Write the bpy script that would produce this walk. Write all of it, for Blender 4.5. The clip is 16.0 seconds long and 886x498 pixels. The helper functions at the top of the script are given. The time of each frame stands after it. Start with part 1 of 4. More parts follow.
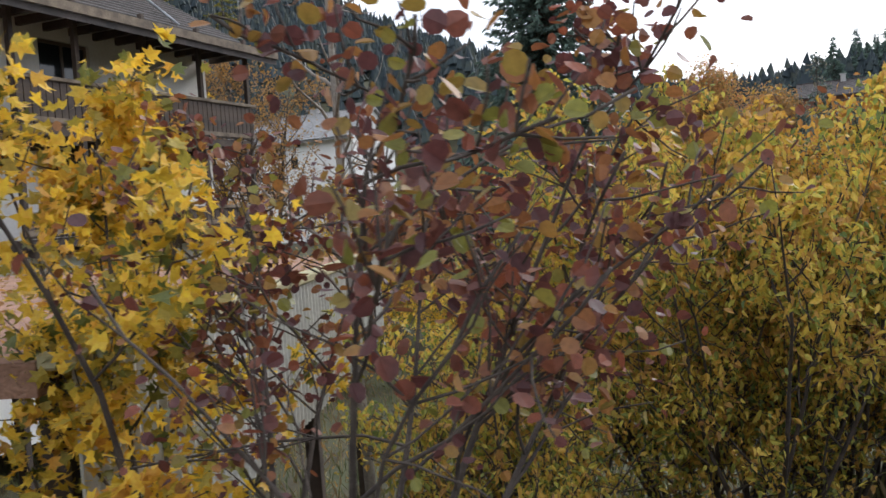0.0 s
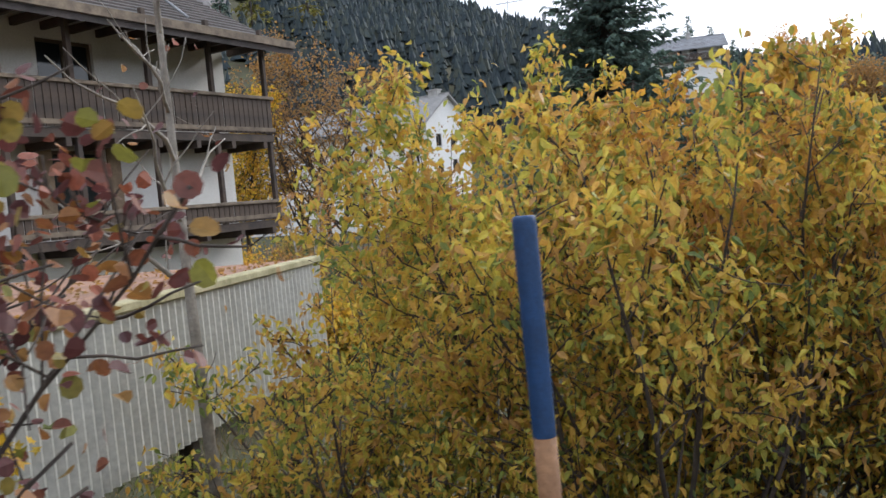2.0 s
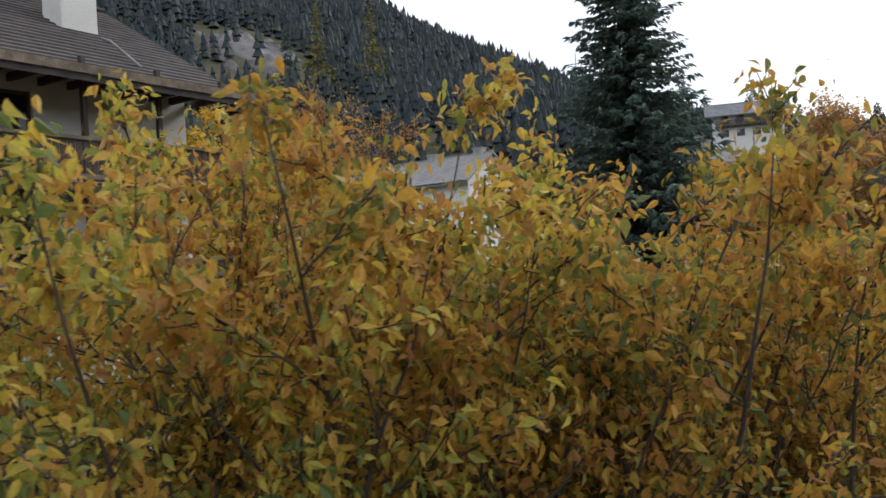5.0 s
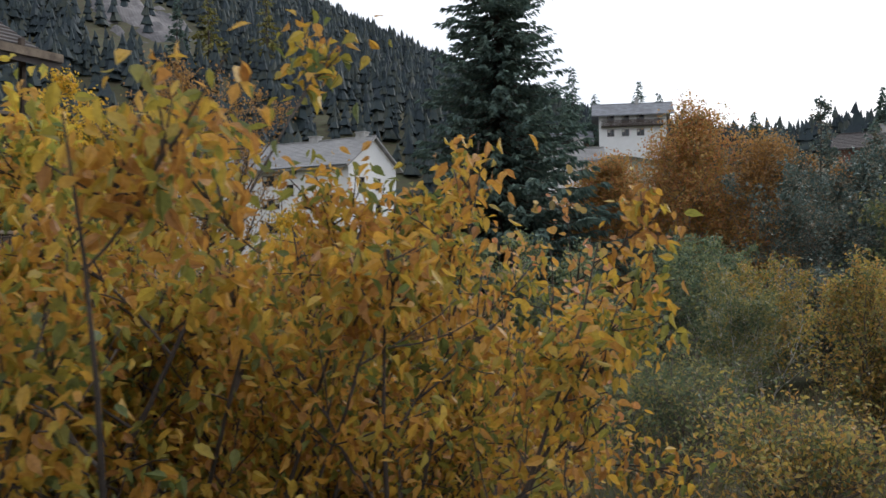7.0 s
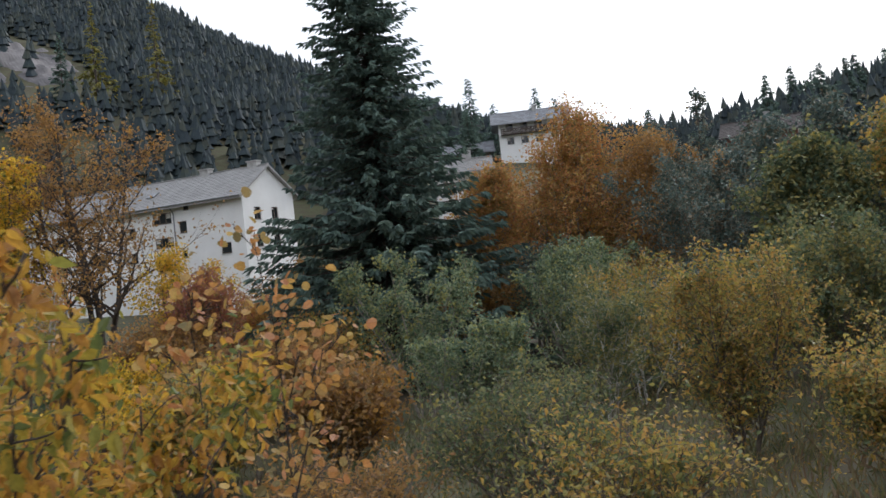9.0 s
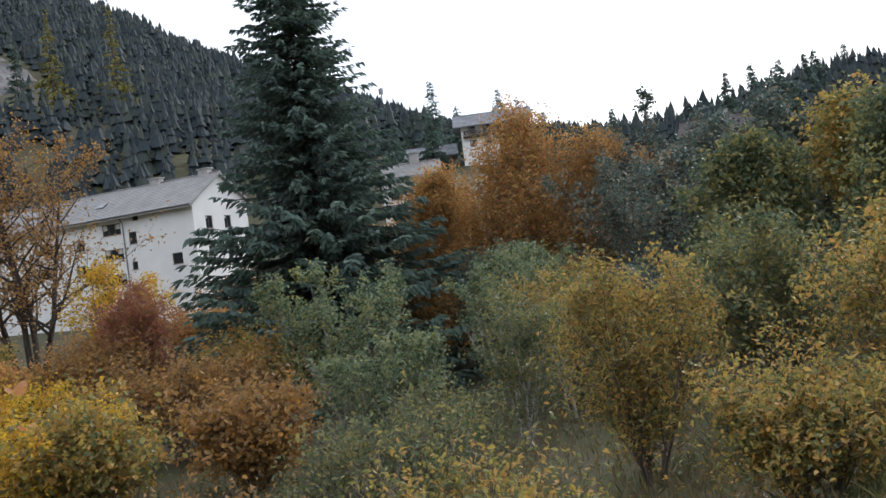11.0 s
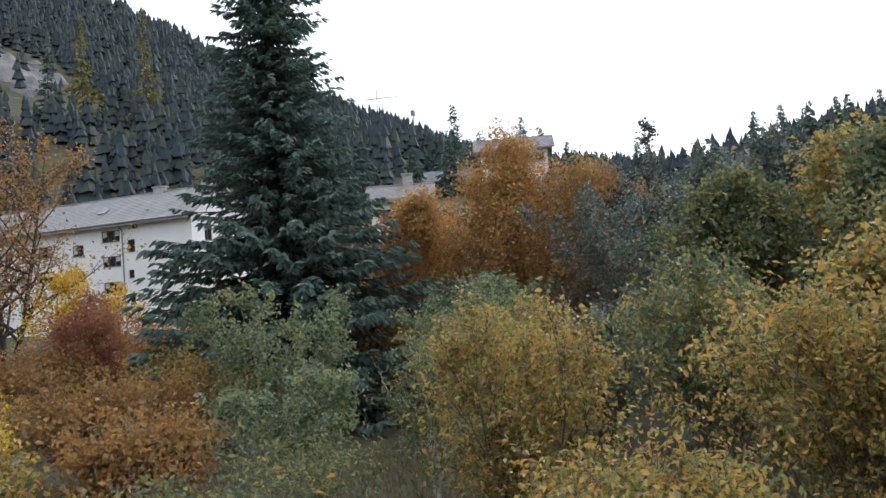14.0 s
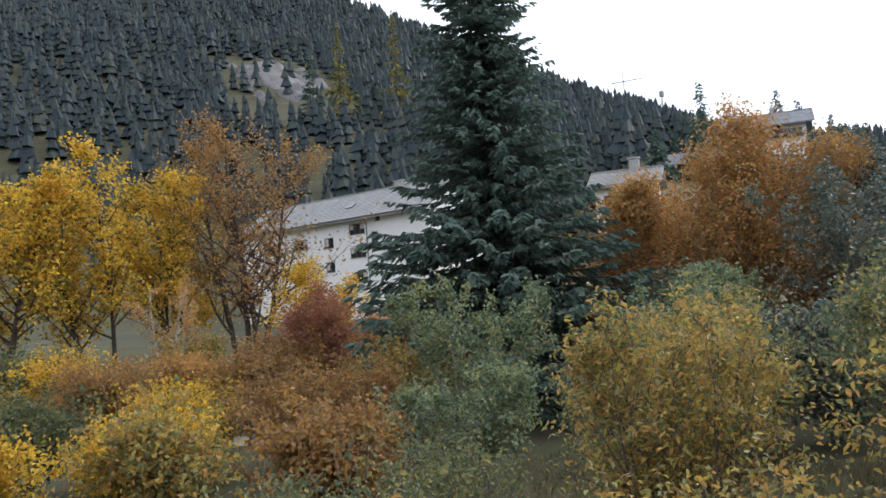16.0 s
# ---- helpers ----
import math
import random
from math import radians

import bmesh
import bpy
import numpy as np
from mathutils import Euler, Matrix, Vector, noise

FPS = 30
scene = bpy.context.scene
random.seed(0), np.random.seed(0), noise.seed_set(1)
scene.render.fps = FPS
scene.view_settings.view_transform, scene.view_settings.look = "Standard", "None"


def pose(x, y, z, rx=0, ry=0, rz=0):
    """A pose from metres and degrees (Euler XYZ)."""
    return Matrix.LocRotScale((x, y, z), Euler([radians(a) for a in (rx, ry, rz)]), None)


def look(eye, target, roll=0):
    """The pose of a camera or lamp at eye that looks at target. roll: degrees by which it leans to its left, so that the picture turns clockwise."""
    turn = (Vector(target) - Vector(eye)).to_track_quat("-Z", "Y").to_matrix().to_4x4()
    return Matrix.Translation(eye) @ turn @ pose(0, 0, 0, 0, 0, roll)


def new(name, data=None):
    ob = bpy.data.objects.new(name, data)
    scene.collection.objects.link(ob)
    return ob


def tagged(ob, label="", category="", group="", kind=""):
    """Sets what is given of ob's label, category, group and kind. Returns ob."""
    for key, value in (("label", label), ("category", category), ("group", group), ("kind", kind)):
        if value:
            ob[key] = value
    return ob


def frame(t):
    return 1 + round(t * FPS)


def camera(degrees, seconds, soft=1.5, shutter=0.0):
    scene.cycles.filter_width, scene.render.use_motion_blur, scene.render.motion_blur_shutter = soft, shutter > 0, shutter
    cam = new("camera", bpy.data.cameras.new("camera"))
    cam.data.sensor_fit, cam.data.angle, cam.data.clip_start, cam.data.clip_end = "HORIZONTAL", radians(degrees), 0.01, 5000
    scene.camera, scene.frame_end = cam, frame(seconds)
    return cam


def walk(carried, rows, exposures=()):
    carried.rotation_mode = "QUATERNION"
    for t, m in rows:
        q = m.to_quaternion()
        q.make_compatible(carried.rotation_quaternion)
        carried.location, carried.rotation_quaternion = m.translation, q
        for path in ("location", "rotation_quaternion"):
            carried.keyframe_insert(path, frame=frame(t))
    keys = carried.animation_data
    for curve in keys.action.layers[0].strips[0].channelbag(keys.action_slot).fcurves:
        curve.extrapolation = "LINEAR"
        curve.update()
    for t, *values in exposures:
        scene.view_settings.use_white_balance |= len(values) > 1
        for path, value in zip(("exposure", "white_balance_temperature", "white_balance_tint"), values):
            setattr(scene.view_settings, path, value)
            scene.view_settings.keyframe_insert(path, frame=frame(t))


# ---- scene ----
import collections

cam = camera(54.25, 16.0, soft=1.5, shutter=0.25)
PATH = [
    (0.0, pose(-0.160, -0.002, 1.550, 87.24, 3.94, -36.9)),
    (0.5, pose(0.490, -0.001, 1.550, 86.36, 3.96, -35.0)),
    (1.0, pose(1.180, -0.002, 1.549, 86.30, 4.15, -31.85)),
    (1.5, pose(1.855, 0.004, 1.570, 85.98, 5.46, -30.86)),
    (2.0, pose(2.403, 0.006, 1.573, 86.75, 5.29, -30.72)),
    (2.5, pose(2.955, 0.003, 1.531, 87.47, 5.70, -30.07)),
    (3.0, pose(3.505, 0.030, 1.516, 87.26, 5.97, -28.83)),
    (5.5, pose(6.585, 0.005, 1.564, 91.27, 2.77, -26.46)),
    (6.0, pose(7.131, 0.003, 1.554, 90.47, 1.77, -29.71)),
    (6.5, pose(7.730, 0.012, 1.598, 90.02, 0.99, -32.16)),
    (7.0, pose(8.359, 0.025, 1.548, 89.68, 0.85, -33.13)),
    (7.5, pose(8.973, 0.012, 1.533, 89.46, 0.92, -32.57)),
    (8.0, pose(9.598, -0.017, 1.550, 88.88, 3.11, -33.26)),
    (8.5, pose(10.191, -0.022, 1.567, 90.51, 4.98, -36.81)),
    (11.0, pose(13.239, -0.060, 1.567, 90.51, 7.53, -39.97)),
    (11.5, pose(13.900, -0.038, 1.566, 91.10, 7.31, -39.95)),
    (12.0, pose(14.506, -0.042, 1.576, 91.77, 6.29, -40.08)),
    (12.5, pose(15.135, -0.002, 1.572, 92.52, 5.17, -41.24)),
    (13.0, pose(15.765, 0.020, 1.573, 92.52, 4.49, -38.39)),
    (13.5, pose(16.390, 0.021, 1.520, 92.30, 4.31, -38.52)),
    (14.0, pose(17.019, 0.002, 1.520, 92.28, 4.22, -38.13)),
    (14.5, pose(17.601, -0.013, 1.526, 92.05, 4.56, -36.93)),
    (15.0, pose(18.081, 0.030, 1.510, 92.13, 3.98, -32.07)),
    (15.5, pose(18.723, 0.029, 1.530, 92.34, 4.30, -25.31)),
    (16.0, pose(19.209, 0.018, 1.526, 92.70, 4.43, -21.53)),
]
walk(cam, PATH, exposures=[(0.0, 0.75, 5950, 10), (1.0, 1.15, 5850, 10), (1.5, 1.1, 5850, 10), (2.5, 0.6, 5900, 10), (5.5, 0.35, 6050, 10), (8.5, 0.4, 6000, 10), (11.0, 0.65, 5950, 10), (12.0, 0.77, 5900, 10), (13.5, 0.72, 5900, 10), (15.0, 1.0, 5900, 10), (16.0, 0.82, 5900, 10)])

# world and light: bright high overcast with a hazy sun
world = bpy.data.worlds.new("sky")
scene.world = world
world.use_nodes = True
wn, wl = world.node_tree.nodes, world.node_tree.links
wn.clear()
SUN_EL, SUN_AZ = 30.0, 75.0
w_sky = wn.new("ShaderNodeTexSky")
w_sky.sky_type = "NISHITA"
w_sky.sun_disc = False
w_sky.sun_elevation, w_sky.sun_rotation = radians(SUN_EL), radians(SUN_AZ)
w_sky.dust_density = 4.0
w_coord = wn.new("ShaderNodeTexCoord")
w_noise = wn.new("ShaderNodeTexNoise")
w_noise.inputs["Scale"].default_value, w_noise.inputs["Detail"].default_value = 2.6, 6
w_ramp = wn.new("ShaderNodeValToRGB")
w_ramp.color_ramp.elements[0].position, w_ramp.color_ramp.elements[1].position = 0.34, 0.55
w_ramp.color_ramp.elements[0].color = (7.6, 7.9, 8.6, 1)
w_ramp.color_ramp.elements[1].color = (10.5, 10.5, 10.7, 1)
w_mix = wn.new("ShaderNodeMixRGB")
w_mix.inputs[0].default_value = 0.88
w_bg, w_out = wn.new("ShaderNodeBackground"), wn.new("ShaderNodeOutputWorld")
w_bg.inputs["Strength"].default_value = 0.1
wl.new(w_coord.outputs["Generated"], w_noise.inputs["Vector"])
wl.new(w_noise.outputs["Fac"], w_ramp.inputs["Fac"])
wl.new(w_sky.outputs["Color"], w_mix.inputs[1])
wl.new(w_ramp.outputs["Color"], w_mix.inputs[2])
wl.new(w_mix.outputs["Color"], w_bg.inputs["Color"])
wl.new(w_bg.outputs["Background"], w_out.inputs["Surface"])

sun_data = bpy.data.lights.new("sun", "SUN")
sun_data.energy, sun_data.angle, sun_data.color = 1.2, radians(12), (1.0, 0.95, 0.86)
sun = new("sun", sun_data)
_d = Vector((math.sin(radians(SUN_AZ)) * math.cos(radians(SUN_EL)), math.cos(radians(SUN_AZ)) * math.cos(radians(SUN_EL)), math.sin(radians(SUN_EL))))
sun.matrix_world = look(_d * 300, (0, 0, 0))


# materials
def surface(name, colour, colour2=None, rough=0.8, scale=6.0, bump=0.3, metal=0.0, detail=8.0, fine=6.0, stain=0.35):
    """Two-scale procedural surface: broad stains and fine grain."""
    m = bpy.data.materials.new(name)
    m.use_nodes = True
    n, l = m.node_tree.nodes, m.node_tree.links
    b = n["Principled BSDF"]
    b.inputs["Roughness"].default_value, b.inputs["Metallic"].default_value = rough, metal
    tc = n.new("ShaderNodeTexCoord")
    n1, n2 = n.new("ShaderNodeTexNoise"), n.new("ShaderNodeTexNoise")
    n1.inputs["Scale"].default_value, n1.inputs["Detail"].default_value = scale, detail
    n2.inputs["Scale"].default_value, n2.inputs["Detail"].default_value = scale * fine, 6
    r = n.new("ShaderNodeValToRGB")
    c2 = colour2 or tuple(c * 0.6 for c in colour)
    r.color_ramp.elements[0].color, r.color_ramp.elements[1].color = (*c2, 1), (*colour, 1)
    r.color_ramp.elements[0].position, r.color_ramp.elements[1].position = 0.5 - stain / 2, 0.5 + stain / 2
    mx = n.new("ShaderNodeMixRGB")
    mx.blend_type = "OVERLAY"
    mx.inputs[0].default_value = 0.35
    bp = n.new("ShaderNodeBump")
    bp.inputs["Strength"].default_value, bp.inputs["Distance"].default_value = bump, 0.02
    for q in (n1, n2):
        l.new(tc.outputs["Object"], q.inputs["Vector"])
    l.new(n1.outputs["Fac"], r.inputs["Fac"])
    l.new(r.outputs["Color"], mx.inputs[1])
    l.new(n2.outputs["Fac"], mx.inputs[2])
    l.new(mx.outputs["Color"], b.inputs["Base Color"])
    l.new(n2.outputs["Fac"], bp.inputs["Height"])
    l.new(bp.outputs["Normal"], b.inputs["Normal"])
    return m


def foliage(name, colours, through_light=0.45, rough=0.55):
    """Leaves whose colour varies from leaf to leaf along a list of colours."""
    m = bpy.data.materials.new(name)
    m.use_nodes = True
    n, l = m.node_tree.nodes, m.node_tree.links
    b, out = n["Principled BSDF"], n["Material Output"]
    geo = n.new("ShaderNodeNewGeometry")
    r = n.new("ShaderNodeValToRGB")
    e = r.color_ramp.elements
    while len(e) < len(colours):
        e.new(0.5)
    for i, c in enumerate(colours):
        e[i].position = i / max(1, len(colours) - 1)
        e[i].color = (*c, 1)
    tc, nz = n.new("ShaderNodeTexCoord"), n.new("ShaderNodeTexNoise")
    nz.inputs["Scale"].default_value, nz.inputs["Detail"].default_value = 0.9, 4
    ad = n.new("ShaderNodeMath")
    ad.operation = "MULTIPLY_ADD"
    ad.inputs[1].default_value, ad.inputs[2].default_value = 1.5, -0.75
    sm = n.new("ShaderNodeMath")
    sm.operation, sm.use_clamp = "ADD", True
    l.new(tc.outputs["Object"], nz.inputs["Vector"])
    l.new(nz.outputs["Fac"], ad.inputs[0])
    l.new(ad.outputs[0], sm.inputs[0])
    l.new(geo.outputs["Random Per Island"], sm.inputs[1])
    l.new(sm.outputs[0], r.inputs["Fac"])
    sp = n.new("ShaderNodeTexNoise")
    sp.inputs["Scale"].default_value = 60
    l.new(tc.outputs["Object"], sp.inputs["Vector"])
    ov = n.new("ShaderNodeMixRGB")
    ov.blend_type, ov.inputs[0].default_value = "OVERLAY", 0.4
    l.new(r.outputs["Color"], ov.inputs[1])
    l.new(sp.outputs["Fac"], ov.inputs[2])
    b.inputs["Roughness"].default_value = rough
    l.new(ov.outputs["Color"], b.inputs["Base Color"])
    tr, ms = n.new("ShaderNodeBsdfTranslucent"), n.new("ShaderNodeMixShader")
    ms.inputs[0].default_value = through_light
    l.new(ov.outputs["Color"], tr.inputs["Color"])
    l.new(b.outputs["BSDF"], ms.inputs[1])
    l.new(tr.outputs["BSDF"], ms.inputs[2])
    l.new(ms.outputs["Shader"], out.inputs["Surface"])
    return m


M_BARK = surface("bark", (0.16, 0.13, 0.10), (0.07, 0.055, 0.045), 0.9, 5, 0.6)
M_BARK_GREY = surface("bark_grey", (0.30, 0.27, 0.23), (0.15, 0.13, 0.11), 0.85, 6, 0.5)
M_BARK_DARK = surface("bark_dark", (0.09, 0.07, 0.055), (0.04, 0.03, 0.025), 0.9, 6, 0.6)
M_BIRCH = surface("bark_birch", (0.55, 0.53, 0.48), (0.16, 0.14, 0.12), 0.8, 4, 0.4)
M_GROUND = surface("meadow", (0.060, 0.066, 0.024), (0.050, 0.036, 0.018), 0.95, 0.5, 0.5, fine=30)
M_GRAVEL = surface("gravel", (0.30, 0.28, 0.25), (0.20, 0.18, 0.16), 0.95, 3, 0.8, fine=20)
M_ROCK = surface("rock", (0.19, 0.175, 0.17), (0.085, 0.08, 0.085), 0.9, 0.06, 1.0, fine=8)
M_PLASTER = surface("plaster", (0.80, 0.79, 0.77), (0.70, 0.69, 0.67), 0.9, 0.7, 0.15, fine=30, stain=0.6)
M_PLASTER_OLD = surface("plaster_old", (0.74, 0.72, 0.68), (0.58, 0.56, 0.52), 0.9, 0.8, 0.2, fine=25, stain=0.5)
M_ROOF_GREY = surface("roof_grey", (0.33, 0.32, 0.31), (0.22, 0.215, 0.21), 0.75, 0.8, 0.3, fine=20, stain=0.6)
M_ROOF_SLATE = surface("roof_slate", (0.22, 0.23, 0.25), (0.13, 0.13, 0.14), 0.7, 0.8, 0.3, fine=20)
M_TILE = surface("roof_tile", (0.075, 0.06, 0.055), (0.035, 0.03, 0.028), 0.8, 2, 0.4)
M_WOOD_DARK = surface("dark_wood", (0.075, 0.050, 0.036), (0.03, 0.022, 0.018), 0.8, 2.5, 0.4)
M_WOOD_OLD = surface("weathered_wood", (0.22, 0.17, 0.12), (0.10, 0.075, 0.055), 0.85, 3, 0.4)
M_WOOD_POLE = surface("pole_wood", (0.27, 0.14, 0.065), (0.17, 0.085, 0.04), 0.75, 9, 0.3)
M_BLUE = surface("blue_paint", (0.006, 0.040, 0.125), (0.004, 0.026, 0.08), 0.6, 14, 0.2)
M_SHEET = surface("corrugated_sheet", (0.56, 0.55, 0.50), (0.36, 0.35, 0.31), 0.6, 1.3, 0.15, fine=14, stain=0.5)
M_TRIM = surface("mossy_trim", (0.42, 0.37, 0.22), (0.24, 0.22, 0.11), 0.85, 4, 0.4)
M_LITTER = surface("leaf_litter_roof", (0.34, 0.19, 0.12), (0.17, 0.095, 0.065), 0.95, 1.6, 0.8, fine=26, stain=0.5)
M_RED_WALL = surface("red_brown_boards", (0.26, 0.12, 0.08), (0.15, 0.07, 0.05), 0.85, 2, 0.2)
M_STEEL = surface("galvanised_steel", (0.32, 0.33, 0.34), (0.2, 0.2, 0.21), 0.45, 4, 0.1, metal=0.8)
M_CAR = surface("white_car_paint", (0.75, 0.76, 0.78), (0.65, 0.66, 0.68), 0.25, 2, 0.02)
M_CONCRETE = surface("concrete", (0.42, 0.41, 0.39), (0.28, 0.27, 0.26), 0.9, 1.2, 0.3)
M_CURTAIN = surface("curtain", (0.55, 0.52, 0.47), (0.40, 0.37, 0.33), 0.9, 3, 0.2)
M_SHUTTER = surface("shutter_wood", (0.33, 0.24, 0.15), (0.2, 0.14, 0.09), 0.7, 4, 0.2)
M_FRAME = surface("window_frame_wood", (0.12, 0.08, 0.055), (0.07, 0.05, 0.035), 0.6, 5, 0.2)
M_GLASS = bpy.data.materials.new("glass")
M_GLASS.use_nodes = True
_b = M_GLASS.node_tree.nodes["Principled BSDF"]
_b.inputs["Base Color"].default_value = (0.02, 0.024, 0.028, 1)
_b.inputs["Roughness"].default_value = 0.06

L_YELLOW = foliage("leaves_yellow", [(0.118, 0.138, 0.034), (0.425, 0.320, 0.043), (0.732, 0.481, 0.034), (0.800, 0.527, 0.051), (0.590, 0.310, 0.051)])
L_OCHRE = foliage("leaves_ochre", [(0.15, 0.20, 0.055), (0.34, 0.35, 0.065), (0.58, 0.48, 0.075), (0.66, 0.47, 0.075), (0.62, 0.37, 0.07), (0.44, 0.25, 0.075)], 0.5)
L_WARM = foliage("leaves_warm_ochre", [(0.13, 0.16, 0.045), (0.29, 0.255, 0.045), (0.50, 0.34, 0.047), (0.56, 0.325, 0.05), (0.51, 0.265, 0.05), (0.37, 0.18, 0.05)], 0.5)
L_GRASS = foliage("dry_grass", [(0.07, 0.09, 0.03), (0.14, 0.14, 0.05), (0.24, 0.19, 0.09), (0.17, 0.11, 0.06)], 0.3)
L_RED = foliage("leaves_red", [(0.20, 0.19, 0.035), (0.32, 0.15, 0.04), (0.20, 0.07, 0.036), (0.12, 0.038, 0.034), (0.085, 0.034, 0.036), (0.27, 0.08, 0.04)], 0.35)
L_ORANGE = foliage("leaves_orange", [(0.25, 0.20, 0.085), (0.42, 0.28, 0.085), (0.54, 0.28, 0.08), (0.46, 0.20, 0.085), (0.55, 0.37, 0.10)])
L_RUST = foliage("leaves_rust", [(0.275, 0.176, 0.060), (0.375, 0.176, 0.075), (0.338, 0.121, 0.083), (0.250, 0.115, 0.090)])
L_BROWN = foliage("leaves_brown", [(0.22, 0.15, 0.065), (0.37, 0.215, 0.065), (0.28, 0.155, 0.07), (0.48, 0.26, 0.05)])
L_WILLOW = foliage("leaves_grey_green", [(0.080, 0.121, 0.066), (0.145, 0.199, 0.111), (0.246, 0.298, 0.178), (0.319, 0.298, 0.089)])
L_GREEN = foliage("leaves_green", [(0.075, 0.108, 0.062), (0.115, 0.150, 0.075), (0.20, 0.205, 0.085), (0.33, 0.27, 0.08)])
L_OLIVE = foliage("leaves_olive", [(0.13, 0.16, 0.07), (0.25, 0.24, 0.075), (0.45, 0.34, 0.075), (0.50, 0.28, 0.075), (0.24, 0.21, 0.09)])
# dark green, lightened and blued in the colour to stand for haze
L_DARK = foliage("leaves_dark_hazed", [(0.065, 0.10, 0.095), (0.095, 0.14, 0.118), (0.14, 0.165, 0.128), (0.21, 0.17, 0.11)], 0.25)
# spruce green raised in value; the lift imitates a veil of haze
L_SPRUCE = foliage("needles_spruce_hazed", [(0.075, 0.118, 0.102), (0.104, 0.155, 0.126), (0.14, 0.19, 0.142)], 0.3, 0.75)
L_LARCH = foliage("needles_larch", [(0.136, 0.154, 0.035), (0.272, 0.230, 0.042), (0.218, 0.192, 0.042)], 0.2, 0.7)
# blue cast of the distance haze is mixed into these needle colours
L_FOREST_HAZED = foliage("forest_needles_hazed", [(0.016, 0.027, 0.034), (0.021, 0.035, 0.040), (0.029, 0.043, 0.043), (0.043, 0.050, 0.038)], 0.05, 0.8)


# mesh helpers
def mesh_object(name, verts, faces, material, parent=None, label="", smooth=False):
    me = bpy.data.meshes.new(name)
    me.from_pydata(verts if isinstance(verts, list) else verts.tolist(), [], faces if isinstance(faces, list) else faces.tolist())
    me.materials.append(material)
    if smooth:
        me.polygons.foreach_set("use_smooth", [True] * len(me.polygons))
    ob = new(name, me)
    ob.parent = parent
    if label:
        ob["label"] = label
    return ob


def part(name, bm, material, parent=None, label=""):
    me = bpy.data.meshes.new(name)
    bm.normal_update()
    bm.to_mesh(me)
    bm.free()
    me.materials.append(material)
    ob = new(name, me)
    ob.parent = parent
    if label:
        ob["label"] = label
    return ob


def add_box(bm, x0, y0, z0, x1, y1, z1, bevel=0.0):
    m = Matrix.Translation(((x0 + x1) / 2, (y0 + y1) / 2, (z0 + z1) / 2)) @ Matrix.Diagonal((x1 - x0, y1 - y0, z1 - z0, 1))
    r = bmesh.ops.create_cube(bm, size=1, matrix=m)
    if bevel:
        es = list({e for v in r["verts"] for e in v.link_edges})
        bmesh.ops.bevel(bm, geom=es, offset=bevel, segments=1, affect="EDGES")


def box(name, dims, material, parent=None, label="", bevel=0.0):
    bm = bmesh.new()
    add_box(bm, *dims, bevel)
    return part(name, bm, material, parent, label)


def root(name, m, label, category, group=""):
    e = new(name)
    e.empty_display_size = 0.2
    e.matrix_world = m
    return tagged(e, label, category, group)


def tubes(polys, sides=5):
    """Tapered tubes along polylines [(points, radii)], as verts and faces."""
    V, F = [], []
    k = 0
    ang = np.linspace(0, 2 * np.pi, sides, endpoint=False)
    ca, sa = np.cos(ang), np.sin(ang)
    for pts, rad in polys:
        pts = np.asarray(pts, float)
        d = np.gradient(pts, axis=0)
        d /= np.linalg.norm(d, axis=1, keepdims=True) + 1e-9
        up = np.array([0.31, 0.17, 0.94]) if abs(d[0, 2]) < 0.8 else np.array([0.95, 0.2, 0.1])
        a = np.cross(d, up)
        a /= np.linalg.norm(a, axis=1, keepdims=True) + 1e-9
        b = np.cross(d, a)
        for i in range(len(pts)):
            V.append(pts[i] + rad[i] * (ca[:, None] * a[i] + sa[:, None] * b[i]))
        for i in range(len(pts) - 1):
            for j in range(sides):
                p, q = k + i * sides + j, k + i * sides + (j + 1) % sides
                F.append((p, q, q + sides, p + sides))
        F.append(tuple(k + (len(pts) - 1) * sides + j for j in range(sides)))
        k += len(pts) * sides
    return np.concatenate(V), F


LEAF = np.array([(0, 0, 0), (-0.21, 0.24, 0.06), (-0.25, 0.54, 0.06), (0.02, 1.08, -0.10), (0.25, 0.54, 0.06), (0.21, 0.24, 0.06), (0, 0.5, -0.03)])
LEAF_F = [(0, 6, 2, 1), (6, 3, 2), (0, 5, 4, 6), (6, 4, 3)]
ROUND = np.array([(0, 0, 0), (-0.34, 0.14, 0.05), (-0.47, 0.5, 0.07), (-0.30, 0.86, 0.03), (0, 0.98, -0.04), (0.30, 0.86, 0.03), (0.47, 0.5, 0.07), (0.34, 0.14, 0.05), (0, 0.5, -0.03)])
ROUND_F = [(0, 8, 2, 1), (8, 4, 3, 2), (0, 7, 6, 8), (8, 6, 5, 4)]
LOBED = np.array([(0, 0, 0), (-0.5, 0.1, 0.06), (-0.28, 0.36, 0.02), (-0.55, 0.68, 0.08), (-0.18, 0.64, 0), (0, 1.05, -0.08), (0.18, 0.64, 0), (0.55, 0.68, 0.08), (0.28, 0.36, 0.02), (0.5, 0.1, 0.06), (0, 0.42, -0.03)])
LOBED_F = [(0, 10, 2, 1), (2, 10, 4, 3), (4, 10, 6, 5), (0, 9, 8, 10), (8, 7, 6, 10)]
CLUMP = np.array([(0, 0, 0), (-0.42, 0.40, 0.12), (0.06, 0.55, -0.16), (0.40, 0.34, 0.14), (-0.1, 1.0, 0.05), (0.36, 0.86, -0.1)])
CLUMP_F = [(0, 1, 2), (0, 2, 3), (1, 4, 2), (2, 5, 3)]
